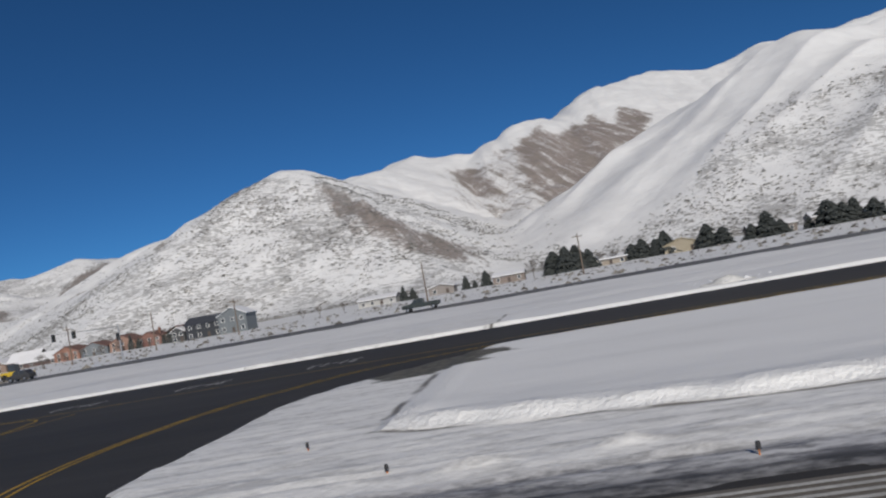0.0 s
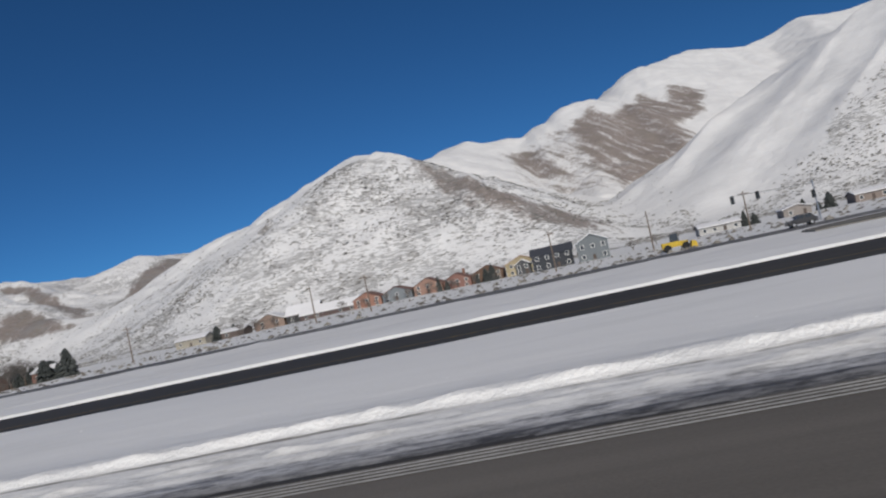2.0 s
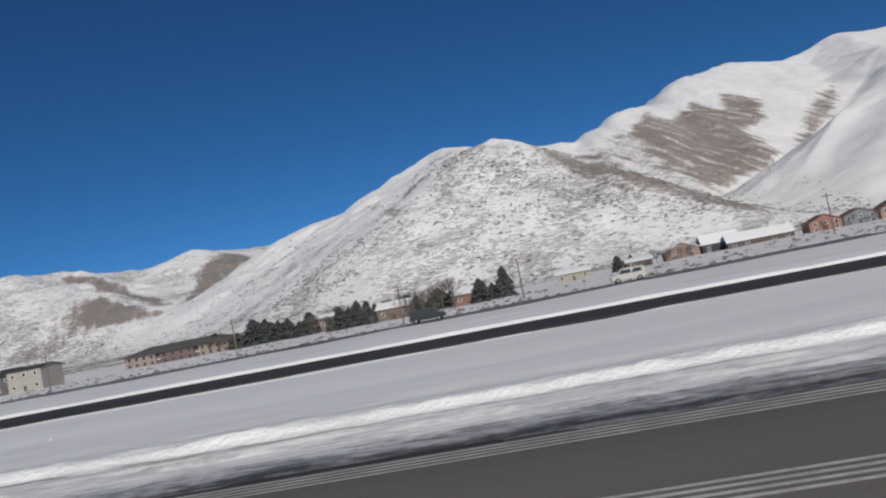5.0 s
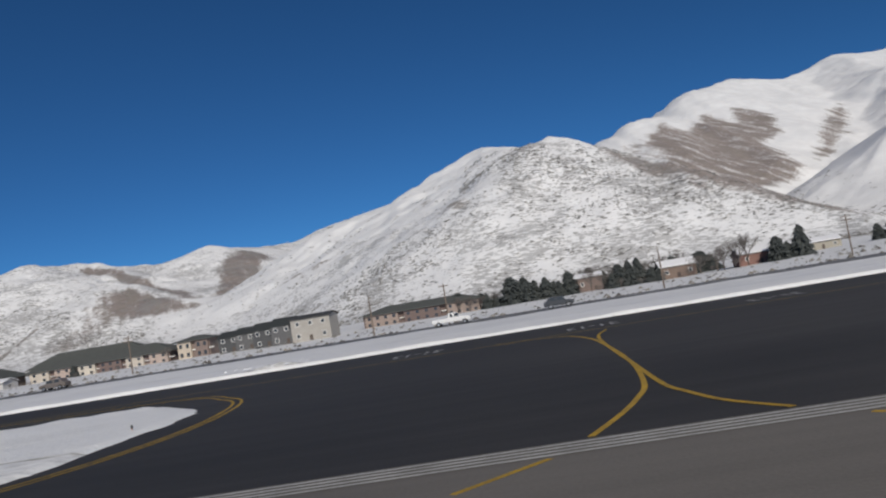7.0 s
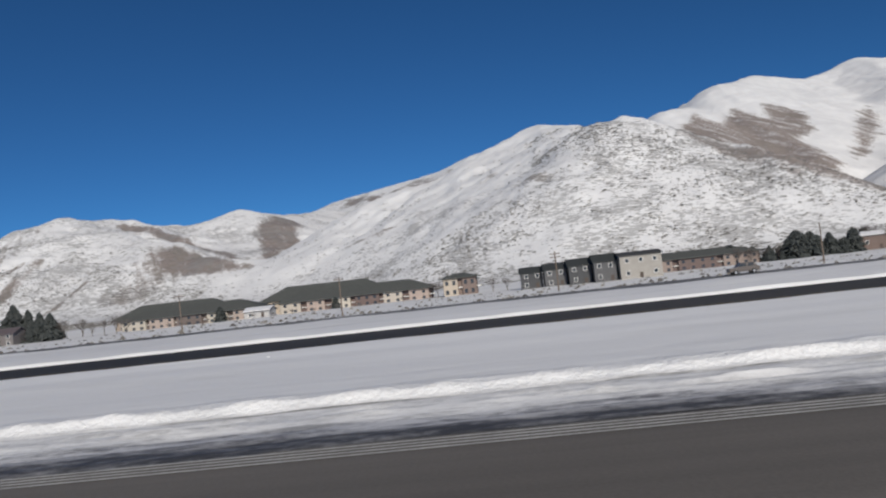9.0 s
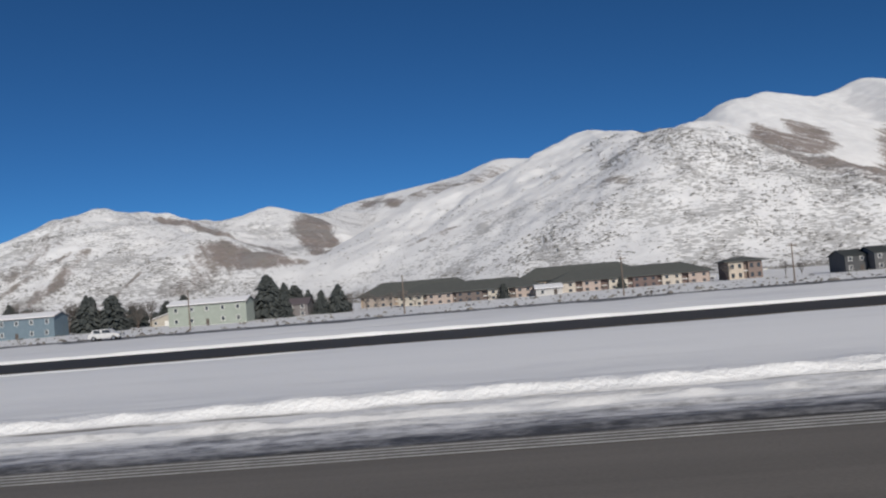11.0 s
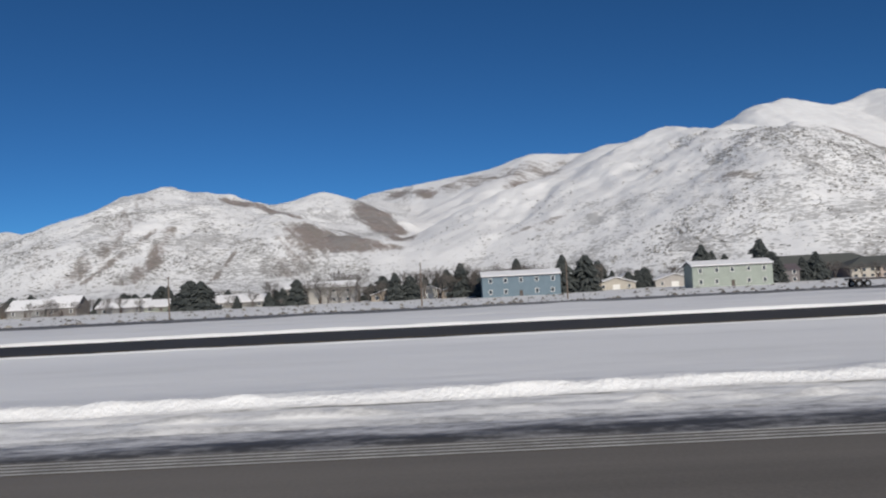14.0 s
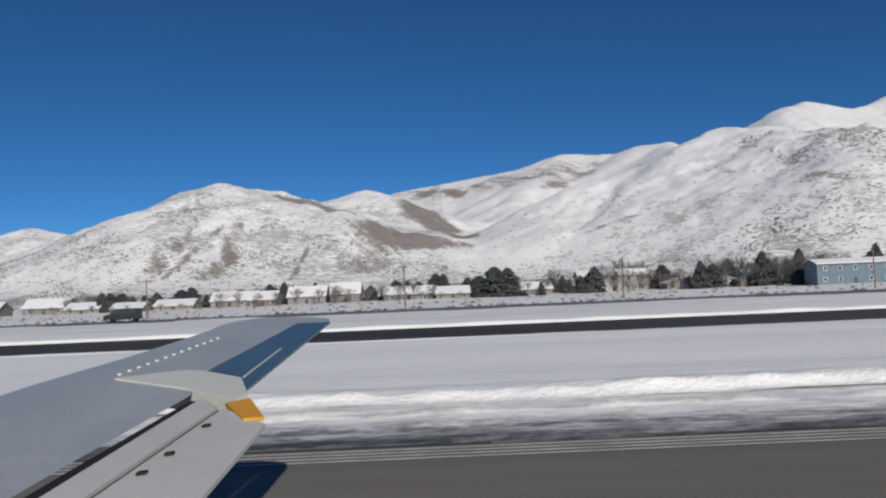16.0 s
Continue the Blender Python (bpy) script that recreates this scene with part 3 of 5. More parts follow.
for off in (0.0, 0.3):
    w = -4.9 + off
    marking("edge_marking", [curve((w - 34, 40.4 + off), (w - 10, 39.4 + off), (w - 2.2, 39.6 + off), (w - 0.5, 40.4 + off), (w, 39.6), (w, 29), (w - 0.3, 22.0 - off), (w - 3.2, 17.0 - off), (w - 11, 14.8 - off))], 0.12, YELLOW_PAINT, "double yellow taxiway edge marking")
for x0, y0, x1, y1 in ((-37.8, 42.8, -36.5, 39.9), (-31.8, 44.2, -29.9, 39.6), (-26.2, 46.3, -24.1, 41.3), (-21.2, 48.0, -19.1, 43.1), (-16.6, 43.6, -14.3, 47.0)):
    marking("yellow_bar", [[(x0, y0), (x1, y1)]], 0.3, YELLOW_PAINT, "slanting yellow bar painted on the taxiway")


def taxi_number(x, y):
    cu = bpy.data.curves.new("taxiway_number", "FONT")
    cu.body, cu.size, cu.align_x, cu.align_y = "31-13", 1.3, "CENTER", "CENTER"
    ob = new("taxiway_number", cu)
    dg = bpy.context.evaluated_depsgraph_get()
    me = bpy.data.meshes.new_from_object(ob.evaluated_get(dg))
    bpy.data.objects.remove(ob)
    me.materials.append(WHITE_PAINT)
    ob = new("taxiway_number", me)
    ob.matrix_basis = pose(x, y, 0.004, 0, 0, 180) @ Matrix.Diagonal((1, 2.0, 1, 1))
    return tagged(ob, "white 31-13 painted on the dark taxiway", "marking", "taxiway numbers", "structure")


for x in (-379.2, -369.2, -359.1, -349.0, -4.8, 2.8, 10.4, 18.0):
    taxi_number(x, 46.4)

bm = bmesh.new()
prof = [(111.5, -0.02), (112.2, 0.10), (125.8, 0.10), (126.5, -0.02)]
for a, b in zip(prof, prof[1:]):
    pts = []
    for y, dz in (a, b):
        pts.append([bm.verts.new((x, y, float(valley(np.array(float(x)), np.array(118.0))) + dz)) for x in range(-1700, 520, 20)])
    for k in range(len(pts[0]) - 1):
        bm.faces.new((pts[0][k], pts[0][k + 1], pts[1][k + 1], pts[1][k]))
tagged(part("highway", bm, ROAD_ASPHALT), "grey two-lane highway edged with snow", "road", kind="structure")


MUD = make_asphalt("wet_mud", (0.09, 0.083, 0.072), (0.24, 0.225, 0.20))
bm = bmesh.new()
outline = curve((-63, 88), (-57, 86.5), (-50, 84), (-43, 70), (-39, 66.5), (-34.5, 70), (-36, 80), (-42, 95), (-49, 104), (-57, 103), (-62, 97), (-63, 88), steps=5)[:-1]
lid = [bm.verts.new((x, y, float(valley(np.array(x), np.array(y))) + 0.13)) for x, y in outline]
foot = [bm.verts.new((v.co.x * 1.004, v.co.y, v.co.z - 0.4)) for v in lid]
bm.faces.new(lid)
for k in range(len(lid)):
    bm.faces.new((lid[k - 1], foot[k - 1], foot[k], lid[k]))
bmesh.ops.recalc_face_normals(bm, faces=bm.faces[:])
tagged(part("yard", bm, MUD), "muddy ploughed yard beside the highway junction", "yard", kind="structure")


def snow_heap(x, y, rx, ry, high, label):
    """A heap of ploughed snow, rough with lumps."""
    a, r = np.meshgrid(np.linspace(0, 2 * math.pi, 49), np.linspace(0, 1, 16))
    X, Y = rx * r * np.cos(a), ry * r * np.sin(a)
    bumpy = fbm((X + x) / 0.7, (Y + y) / 0.7, 4)
    Z = high * (1 - r**1.7) * (0.72 + 0.5 * bumpy) - 0.12 * r
    Z[:, -1] = Z[:, 0]
    Z[0] = Z[0, 0]
    ob = grid_mesh("snow_heap", X, Y, Z, HEAP_SNOW)
    ob.matrix_basis = pose(x, y, float(valley(np.array(float(x)), np.array(float(y)))))
    return tagged(ob, label, "snow heap", "snow heaps")


for x, y, rx, ry, high in ((-42.5, 80, 3.2, 2.4, 1.5), (-46.5, 84, 2.6, 1.8, 1.0), (-38.2, 74, 2.0, 1.4, 0.6)):
    snow_heap(x, y, rx, ry, high, "large dirty heap of ploughed snow beside the muddy yard")
for x, y, rx, ry, high in ((-60, 66, 3.0, 1.6, 0.7), (-54.5, 58.5, 1.6, 0.9, 0.45)):
    snow_heap(x, y, rx, ry, high, "low heap of ploughed snow beyond the taxiway")
for x in (41.0, -391.0):
    snow_heap(x, 57.6, 2.4, 1.0, 0.55, "low heap of ploughed snow beyond the taxiway")
snow_heap(-694.6, 18.9, 0.5, 0.4, 0.34, "small lump of ploughed snow in front of the bank")


# ---------- buildings ----------
PAINTS = {}


def paint(color, rough=0.75):
    if color not in PAINTS:
        PAINTS[color] = plain("wall_paint", color, rough, var=0.08, scale=0.6)
    return PAINTS[color]


def floor_at(x, y):
    return float(valley(np.array(float(x)), np.array(float(y))))


def window(parent, x, y, z, w, h):
    bm = bmesh.new()
    for x0, x1, z0, z1 in ((-w / 2 - 0.14, -w / 2, -h / 2 - 0.14, h / 2 + 0.14), (w / 2, w / 2 + 0.14, -h / 2 - 0.14, h / 2 + 0.14), (-w / 2, w / 2, h / 2, h / 2 + 0.14), (-w / 2, w / 2, -h / 2 - 0.14, -h / 2)):
        box(bm, x + x0, x + x1, y - 0.08, y + 0.1, z + z0, z + z1)
    frame_ = part("window", bm, TRIM, parent, "white-framed window")
    bm = bmesh.new()
    box(bm, x - w / 2, x + w / 2, y - 0.03, y + 0.08, z - h / 2, z + h / 2)
    part("pane", bm, GLASS, frame_)


def roof_outline(w, z0, z1, over, thick):
    a = w / 2 + over
    s = (z1 - z0) / (w / 2)
    return [(-a, z0 - over * s), (0, z1), (a, z0 - over * s), (a, z0 - over * s + thick), (0, z1 + thick), (-a, z0 - over * s + thick)]


def house(x0, x1, y, top, wall, label, roof=(0.16, 0.15, 0.15), ridge="x", deep=9.0, eave=0.68, snow=True, cols=4, floors=2, win=(1.0, 1.1), base=None, category="house", chimney=False, group="", over=0.5, garage=False):
    """A house whose front looks at the runway: wall, roof, snow on it, windows, door."""
    w = x1 - x0
    grey = sum(wall) / 3
    wall = tuple(0.80 * (c + (0.15 if group == "townhouses" else 0.38) * (grey - c)) for c in wall)
    z = floor_at((x0 + x1) / 2, y) - 0.35 if base is None else base
    h = top - z
    hw = h * eave
    e = thing("house", ((x0 + x1) / 2, y + deep / 2, z), label, category, group)
    bm = bmesh.new()
    if ridge == "x":
        prism(bm, [(-deep / 2, 0), (deep / 2, 0), (deep / 2, hw), (0, h - 0.2), (-deep / 2, hw)], "x", -w / 2, w / 2)
    else:
        prism(bm, [(-w / 2, 0), (w / 2, 0), (w / 2, hw), (0, h - 0.2), (-w / 2, hw)], "y", -deep / 2, deep / 2)
    part("wall", bm, paint(wall), e)
    for name, mat, lift, thick, grow, do in (("roof", paint(roof), -0.18, 0.2, 0.0, True), ("snow_cover", ROOF_SNOW, 0.025, 0.26, -0.12, snow)):
        if not do:
            continue
        bm = bmesh.new()
        if ridge == "x":
            prism(bm, [(u, v + lift) for u, v in roof_outline(deep, hw, h - 0.2, over + grow, thick)], "x", -w / 2 - over - grow, w / 2 + over + grow)
        else:
            prism(bm, [(u, v + lift) for u, v in roof_outline(w, hw, h - 0.2, over + grow, thick)], "y", -deep / 2 - over - grow, deep / 2 + over + grow)
        part(name, bm, mat, e)
    for f in range(floors):
        zz = hw * (f + 0.56) / floors
        for c in range(cols):
            xx = (c + 0.5) / cols * w - w / 2 + random.uniform(-0.15, 0.15)
            if f == 0 and c == cols // 2:
                bm = bmesh.new()
                gw = 1.3 if garage else 0.5
                box(bm, xx - gw, xx + gw, -deep / 2 - 0.06, -deep / 2 + 0.1, 0.02, min(2.2, hw * 0.8))
                part("door", bm, TRIM if garage else paint((0.10, 0.08, 0.07)), e)
                continue
            window(e, xx, -deep / 2 - 0.02, zz, win[0], min(win[1], hw / floors * 0.55))
    if chimney:
        bm = bmesh.new()
        box(bm, w * 0.2, w * 0.2 + 0.9, -0.4, 0.4, h * 0.6, h + 0.9)
        part("chimney", bm, paint((0.22, 0.12, 0.09)), e)
    return e


def apartment(x0, x1, y, top, walls, label, roof=(0.095, 0.10, 0.095), deep=16.0, bays=3, over=0.9, eave=0.62):
    """A long block under one dark hipped roof, with bays of different colours set forward."""
    w = x1 - x0
    z = floor_at((x0 + x1) / 2, y) - 0.4
    h = top - z
    hw = h * eave
    e = thing("apartment_building", ((x0 + x1) / 2, y + deep / 2, z), label, "apartment building", "apartment blocks")
    bm = bmesh.new()
    box(bm, -w / 2 + 0.6, w / 2 - 0.6, -deep / 2 + 1.2, deep / 2, 0, hw)
    part("wall", bm, paint(walls[0]), e)
    bm = bmesh.new()
    a, d, r = w / 2 + over, deep / 2 + over, max(w / 2 - deep * 0.55, w * 0.12)
    low = [bm.verts.new(p) for p in ((-a, -d, hw), (a, -d, hw), (a, d, hw), (-a, d, hw))]
    low2 = [bm.verts.new(p) for p in ((-a, -d, hw + 0.3), (a, -d, hw + 0.3), (a, d, hw + 0.3), (-a, d, hw + 0.3))]
    p, q = bm.verts.new((-r, 0, h)), bm.verts.new((r, 0, h))
    bm.faces.new(low[::-1])
    for k in range(4):
        bm.faces.new((low[k], low[(k + 1) % 4], low2[(k + 1) % 4], low2[k]))
    bm.faces.new((low2[0], low2[1], q, p))
    bm.faces.new((low2[1], low2[2], q))
    bm.faces.new((low2[2], low2[3], p, q))
    bm.faces.new((low2[3], low2[0], p))
    part("roof", bm, paint(roof, 0.9), e, "dark green-grey hipped roof free of snow")
    for b in range(bays):
        c = -w / 2 + w * (b + 0.5) / bays
        bw = w / bays * random.uniform(0.34, 0.46)
        bm = bmesh.new()
        box(bm, c - bw, c + bw, -deep / 2, -deep / 2 + 1.5, 0, hw - 0.02)
        bay = part("bay", bm, paint(walls[(b + 1) % len(walls)]), e)
        n = max(2, int(bw / 1.4))
        for f in range(2):
            for k in range(n):
                xx = c - bw + 2 * bw * (k + 0.5) / n
                bm = bmesh.new()
                box(bm, xx - 0.55, xx + 0.55, -deep / 2 - 0.05, -deep / 2 + 0.05, hw * (0.14 + 0.5 * f), hw * (0.38 + 0.5 * f))
                part("window", bm, GLASS, bay)
        bm = bmesh.new()
        box(bm, c + bw + 0.3, c + bw + min(2.4, w / bays * 0.2 + 0.5), -deep / 2 + 0.3, -deep / 2 + 1.3, hw * 0.45, hw * 0.52)
        part("balcony", bm, TRIM, e)
    return e


TAN, CREAM, SAGE = (0.33, 0.285, 0.25), (0.48, 0.44, 0.38), (0.40, 0.47, 0.385)
BROWN, DKGREY = (0.17, 0.12, 0.10), (0.10, 0.105, 0.115)
# by the first connector
house(64, 76, 280, 4.6, (0.46, 0.38, 0.24), "tan shed with a pale rounded roof beside conifers", (0.50, 0.43, 0.30), "y", snow=False, cols=2, floors=1, eave=0.6)
house(41, 52, 282, 2.9, (0.44, 0.36, 0.27), "low tan house with a snowy roof among conifers", cols=3, floors=1)
house(6, 17, 285, 3.8, (0.33, 0.25, 0.21), "small brown house with a snowy roof", cols=3, floors=1)
house(-17, -8, 285, 3.6, (0.36, 0.31, 0.28), "small grey-brown house with a snowy gable", ridge="y", cols=2, floors=1)
house(-44, -30, 290, 3.5, (0.55, 0.54, 0.52), "low off-white house with a snowy roof", cols=4, floors=1)
house(96, 112, 300, 4.4, (0.30, 0.24, 0.2), "brown house with a snowy roof behind conifers", cols=4, floors=1)
house(120, 140, 310, 5.2, (0.38, 0.34, 0.30), "grey house with a snowy roof beyond the highway", cols=5, floors=2)
# the coloured townhouses
for x0, x1, top, col, word in ((-172, -161, 5.7, (0.40, 0.20, 0.14), "orange"), (-160.5, -149, 5.5, (0.24, 0.27, 0.30), "blue-grey"), (-148, -137, 6.2, (0.42, 0.25, 0.19), "salmon"),
                               (-136.5, -126, 5.6, (0.32, 0.16, 0.13), "red"), (-125.5, -113.5, 6.0, (0.20, 0.12, 0.08), "dark brown")):
    house(x0, x1, 300, top, col, f"{word} gabled townhouse with a snow-dusted roof", (0.20, 0.12, 0.1), "y", snow=False, cols=3, chimney=word == "red", group="townhouses", eave=0.6)
house(-112, -100, 294, 6.8, (0.50, 0.41, 0.24), "yellow two-storey townhouse with a broad gable", (0.3, 0.17, 0.1), "y", cols=3, group="townhouses", eave=0.66)
house(-101, -87.5, 270, 7.4, (0.055, 0.065, 0.085), "dark navy gabled house with a snow-dusted roof", (0.06, 0.065, 0.08), "x", cols=4, eave=0.7, snow=False)
house(-107, -102, 271, 4.9, DKGREY, "small dark grey house beside the yellow townhouse", (0.09, 0.09, 0.1), "y", cols=2, eave=0.7)
house(-86, -76, 264, 8.4, (0.20, 0.24, 0.27), "blue-grey two-storey house with a white gable", (0.13, 0.16, 0.18), "y", cols=3, eave=0.7)
house(-206, -192, 318, 6.6, (0.06, 0.06, 0.065), "black barn with a snow-covered roof", cols=3, eave=0.5)
house(-198, -174, 312, 4.9, (0.16, 0.10, 0.09), "long low barn under a snow-covered roof", cols=5, floors=1, eave=0.45)
house(-220, -207, 318, 5.6, (0.38, 0.24, 0.17), "orange gabled house with a snowy roof", ridge="y", cols=2, eave=0.55)
house(-235, -225, 318, 3.0, BROWN, "small brown house with snow on the roof", cols=2, floors=1)
house(-182, -172.5, 330, 5.4, (0.30, 0.20, 0.14), "brown gabled house behind the barn", ridge="y", cols=2)
house(-326, -314, 282, 4.1, (0.27, 0.17, 0.12), "small brown house with snow on its roof", cols=3, floors=1)
house(-299, -289, 285, 4.0, (0.33, 0.14, 0.10), "red-brown house behind bare shrubs", cols=2, floors=1)
house(-354, -344, 300, 4.4, (0.26, 0.17, 0.14), "small brown house with a flat snowy roof", cols=2, floors=1, eave=0.8)
house(-262, -248, 330, 3.6, (0.45, 0.40, 0.30), "pale house with a snow-covered roof", cols=3, floors=1)
# the condominiums
apartment(-434, -388, 300, 4.6, [(0.16, 0.12, 0.11), (0.30, 0.24, 0.21)], "long brown apartment block under a dark roof", bays=3)
house(-446, -433.5, 249, 6.1, CREAM, "cream-coloured end house with a dark flat roof", (0.06, 0.06, 0.06), snow=False, cols=3, eave=0.86, deep=12)
for k in range(4):
    house(-453.5 - 7.4 * k, -446.6 - 7.4 * k, 252 + 4 * k, 6.4 - 0.5 * k, DKGREY if k % 2 else (0.15, 0.15, 0.16), "dark grey terrace house with pale trim", (0.05, 0.055, 0.055), snow=False, cols=2, eave=0.74, deep=12, group="terrace houses")
apartment(-504, -490.5, 294, 5.6, [(0.22, 0.17, 0.15), (0.52, 0.45, 0.37)], "cream block with two bays under a shallow dark roof", deep=12.0, bays=2, eave=0.78)
apartment(-566, -508, 298, 5.6, [(0.17, 0.125, 0.115), (0.50, 0.45, 0.39), (0.42, 0.34, 0.30), (0.55, 0.50, 0.43)], "apartment block with cream and tan bays under a long dark roof", bays=6, eave=0.5)
apartment(-622, -570, 288, 5.0, [(0.16, 0.13, 0.12), CREAM, (0.40, 0.33, 0.29)], "tan apartment block under a long dark roof", bays=5, eave=0.5)
apartment(-578, -528, 318, 8.0, [TAN, (0.5, 0.42, 0.33), BROWN], "taller apartment block with tan walls under a dark roof", bays=4, eave=0.5)
apartment(-640, -592, 320, 7.0, [(0.35, 0.28, 0.22), TAN], "brown apartment block under a broad dark roof", bays=3, eave=0.45)
house(-573, -564, 280, 1.4, (0.62, 0.60, 0.58), "small white shed with snow on its roof", cols=2, floors=1)
# the street of small houses
house(-689, -664.5, 249, 5.7, SAGE, "long pale green two-storey house with a snow-covered roof", cols=5, eave=0.82, win=(0.9, 1.2))
house(-753, -728.5, 255, 5.7, (0.155, 0.265, 0.345), "long blue-grey two-storey house with a snow-covered roof", cols=5, eave=0.82, win=(0.9, 1.2))
house(-660, -649, 266, 3.8, (0.24, 0.21, 0.21), "small grey-mauve house with a dark roof", (0.13, 0.11, 0.12), snow=False, cols=3, eave=0.7)
for x0, x1, y, top, col, word in ((-711, -697.5, 288, 2.0, (0.58, 0.51, 0.40), "cream"), (-702, -692, 300, 3.2, (0.46, 0.40, 0.35), "beige"), (-690, -676, 290, 2.3, (0.52, 0.47, 0.42), "pale beige"),
                                  (-791, -779, 288, 1.8, (0.45, 0.35, 0.25), "tan"), (-776, -765, 292, 2.2, (0.60, 0.57, 0.52), "white"), (-766, -754.5, 286, 2.3, (0.44, 0.35, 0.26), "tan")):
    house(x0, x1, y, top, col, f"low {word} house with a snowy gable", ridge="y", cols=3, floors=1, eave=0.55, garage=True, group="low houses")
house(-822, -797, 290, 5.5, (0.50, 0.47, 0.43), "long pale two-storey house with a snow-covered roof", cols=5, eave=0.75)
for x0, x1, y, top, col, word in ((-851, -830, 300, 2.3, (0.42, 0.40, 0.36), "grey"), (-873, -861, 292, 2.0, (0.40, 0.44, 0.34), "pale green"), (-892, -874, 296, 2.6, (0.44, 0.43, 0.42), "grey"),
                                  (-912, -901, 300, 5.0, (0.38, 0.33, 0.30), "brown"), (-928, -914, 302, 4.2, (0.47, 0.46, 0.44), "off-white"), (-941, -931, 296, 3.0, (0.42, 0.33, 0.25), "tan"),
                                  (-956, -942, 300, 3.3, (0.5, 0.47, 0.42), "beige"), (-974, -960, 292, 1.4, (0.55, 0.47, 0.24), "pale yellow"), (-987, -976, 286, 1.0, (0.62, 0.53, 0.22), "yellow"),
                                  (-1004, -992, 288, 1.6, (0.47, 0.45, 0.42), "grey"), (-1025, -1009, 300, 3.6, (0.42, 0.40, 0.37), "grey"), (-1050, -1034, 300, 3.0, (0.40, 0.33, 0.28), "brown")):
    house(x0, x1, y, top, tuple(0.72 * c for c in col), f"small {word} house with a snow-covered roof", cols=3, floors=1, eave=0.47, group="low houses", deep=11.0)


# ---------- trees and brush ----------
def spray(bm, rnd, base, a, long, wide):
    """A drooping branch with its needles."""
    c, n = math.cos(a), math.sin(a)
    x, y, z = base
    drop = rnd.uniform(0.15, 0.5) * long
    mid = (x + 0.6 * long * c, y + 0.6 * long * n, z - 0.35 * drop)
    v = [bm.verts.new(q) for q in (base, (mid[0] - wide * n, mid[1] + wide * c, mid[2] - 0.12), (x + long * c, y + long * n, z - drop), (mid[0] + wide * n, mid[1] - wide * c, mid[2] - 0.12), (mid[0], mid[1], mid[2] + 0.35 * wide + 0.1), (mid[0], mid[1], mid[2] - 0.3 * wide - 0.15))]
    for i, j in ((0, 1), (1, 2), (2, 3), (3, 0)):
        bm.faces.new((v[j], v[i], v[4]))
        bm.faces.new((v[i], v[j], v[5]))


def conifer(seed):
    """A spruce ten units high, rooted at the origin."""
    rnd = random.Random(seed)
    random.seed(seed)
    e = new("conifer")
    bm = bmesh.new()
    tube(bm, (0, 0, -0.5), (0, 0, 9.2), 0.22, 0.03, 6)
    part("trunk", bm, BARK, e)
    bm = bmesh.new()
    wide = rnd.uniform(3.8, 5.4)
    blunt = rnd.uniform(0.42, 0.75)
    for k in range(620):
        h = 0.35 + 9.5 * (k / 620) ** 1.2
        r = wide * max(0.0, 1 - h / 10.0) ** blunt * (0.7 + 0.3 * min(1, h / 2)) * (0.88 + 0.12 * math.sin(h * (1.1 + 0.4 * seed) + seed)) + 0.25
        a = rnd.uniform(0, 6.283)
        long = r * rnd.uniform(0.55, 1.22)
        spray(bm, rnd, (0.12 * long * math.cos(a), 0.12 * long * math.sin(a), h), a, long, 0.17 * long + 0.12)
    part("crown", bm, NEEDLES, e)
    return tagged(e, "dark green conifer standing in the snow", "conifer", "conifers")


def bare_tree(seed):
    rnd = random.Random(seed)
    e = new("bare_tree")
    bm = bmesh.new()
    tube(bm, (0, 0, -0.5), (0, 0, 3.0), 0.2, 0.14, 6)
    part("trunk", bm, BARK, e)
    bm = bmesh.new()

    def grow(p, d, l, r, n):
        q = p + d * l
        tube(bm, p, q, r, r * 0.6, 3)
        if n:
            for _ in range(3):
                grow(q, (d + Vector((rnd.uniform(-0.75, 0.75), rnd.uniform(-0.75, 0.75), rnd.uniform(-0.1, 0.5)))).normalized(), l * rnd.uniform(0.6, 0.85), r * 0.62, n - 1)

    for _ in range(7):
        grow(Vector((0, 0, rnd.uniform(1.2, 3.0))), Vector((rnd.uniform(-0.6, 0.6), rnd.uniform(-0.6, 0.6), 1)).normalized(), 2.3, 0.11, 4)
    part("crown", bm, TWIG, e, "grey-brown leafless branches")
    return tagged(e, "leafless deciduous tree with grey-brown branches", "tree", "bare trees")


CONIFERS = [conifer(k) for k in range(5)]
BARES = [bare_tree(40 + k) for k in range(3)]
used = set()


def plant(kind, x, y, h, wide=1.0):
    """Plants one of the trees; the first of each kind is set where it is wanted, the others are copies."""
    z = floor_at(x, y) - 0.2
    ob = kind[plant.n % len(kind)]
    plant.n += 1
    k = h / 10
    m = pose(x, y, z, 0, 0, (plant.n * 77) % 360)
    if ob not in used:
        used.add(ob)
        t = ob
        t.matrix_basis = m
    else:
        s, ob.scale = ob.scale.copy(), (1, 1, 1)
        t = copy_thing(ob, m)
        ob.scale = s
    t.scale = (k * wide, k * wide, k)
    return t


plant.n = 0


def row(kind, x0, x1, y, h, n, wide=1.0, jitter=0.15):
    rnd = random.Random(int(x0 * 7 + y))
    for k in range(n):
        x = x0 + (x1 - x0) * (k + 0.5) / n + rnd.uniform(-0.4, 0.4)
        plant(kind, x, y + rnd.uniform(-2, 4), h * (1 + rnd.uniform(-1, 1) * jitter), wide * rnd.uniform(0.9, 1.2))


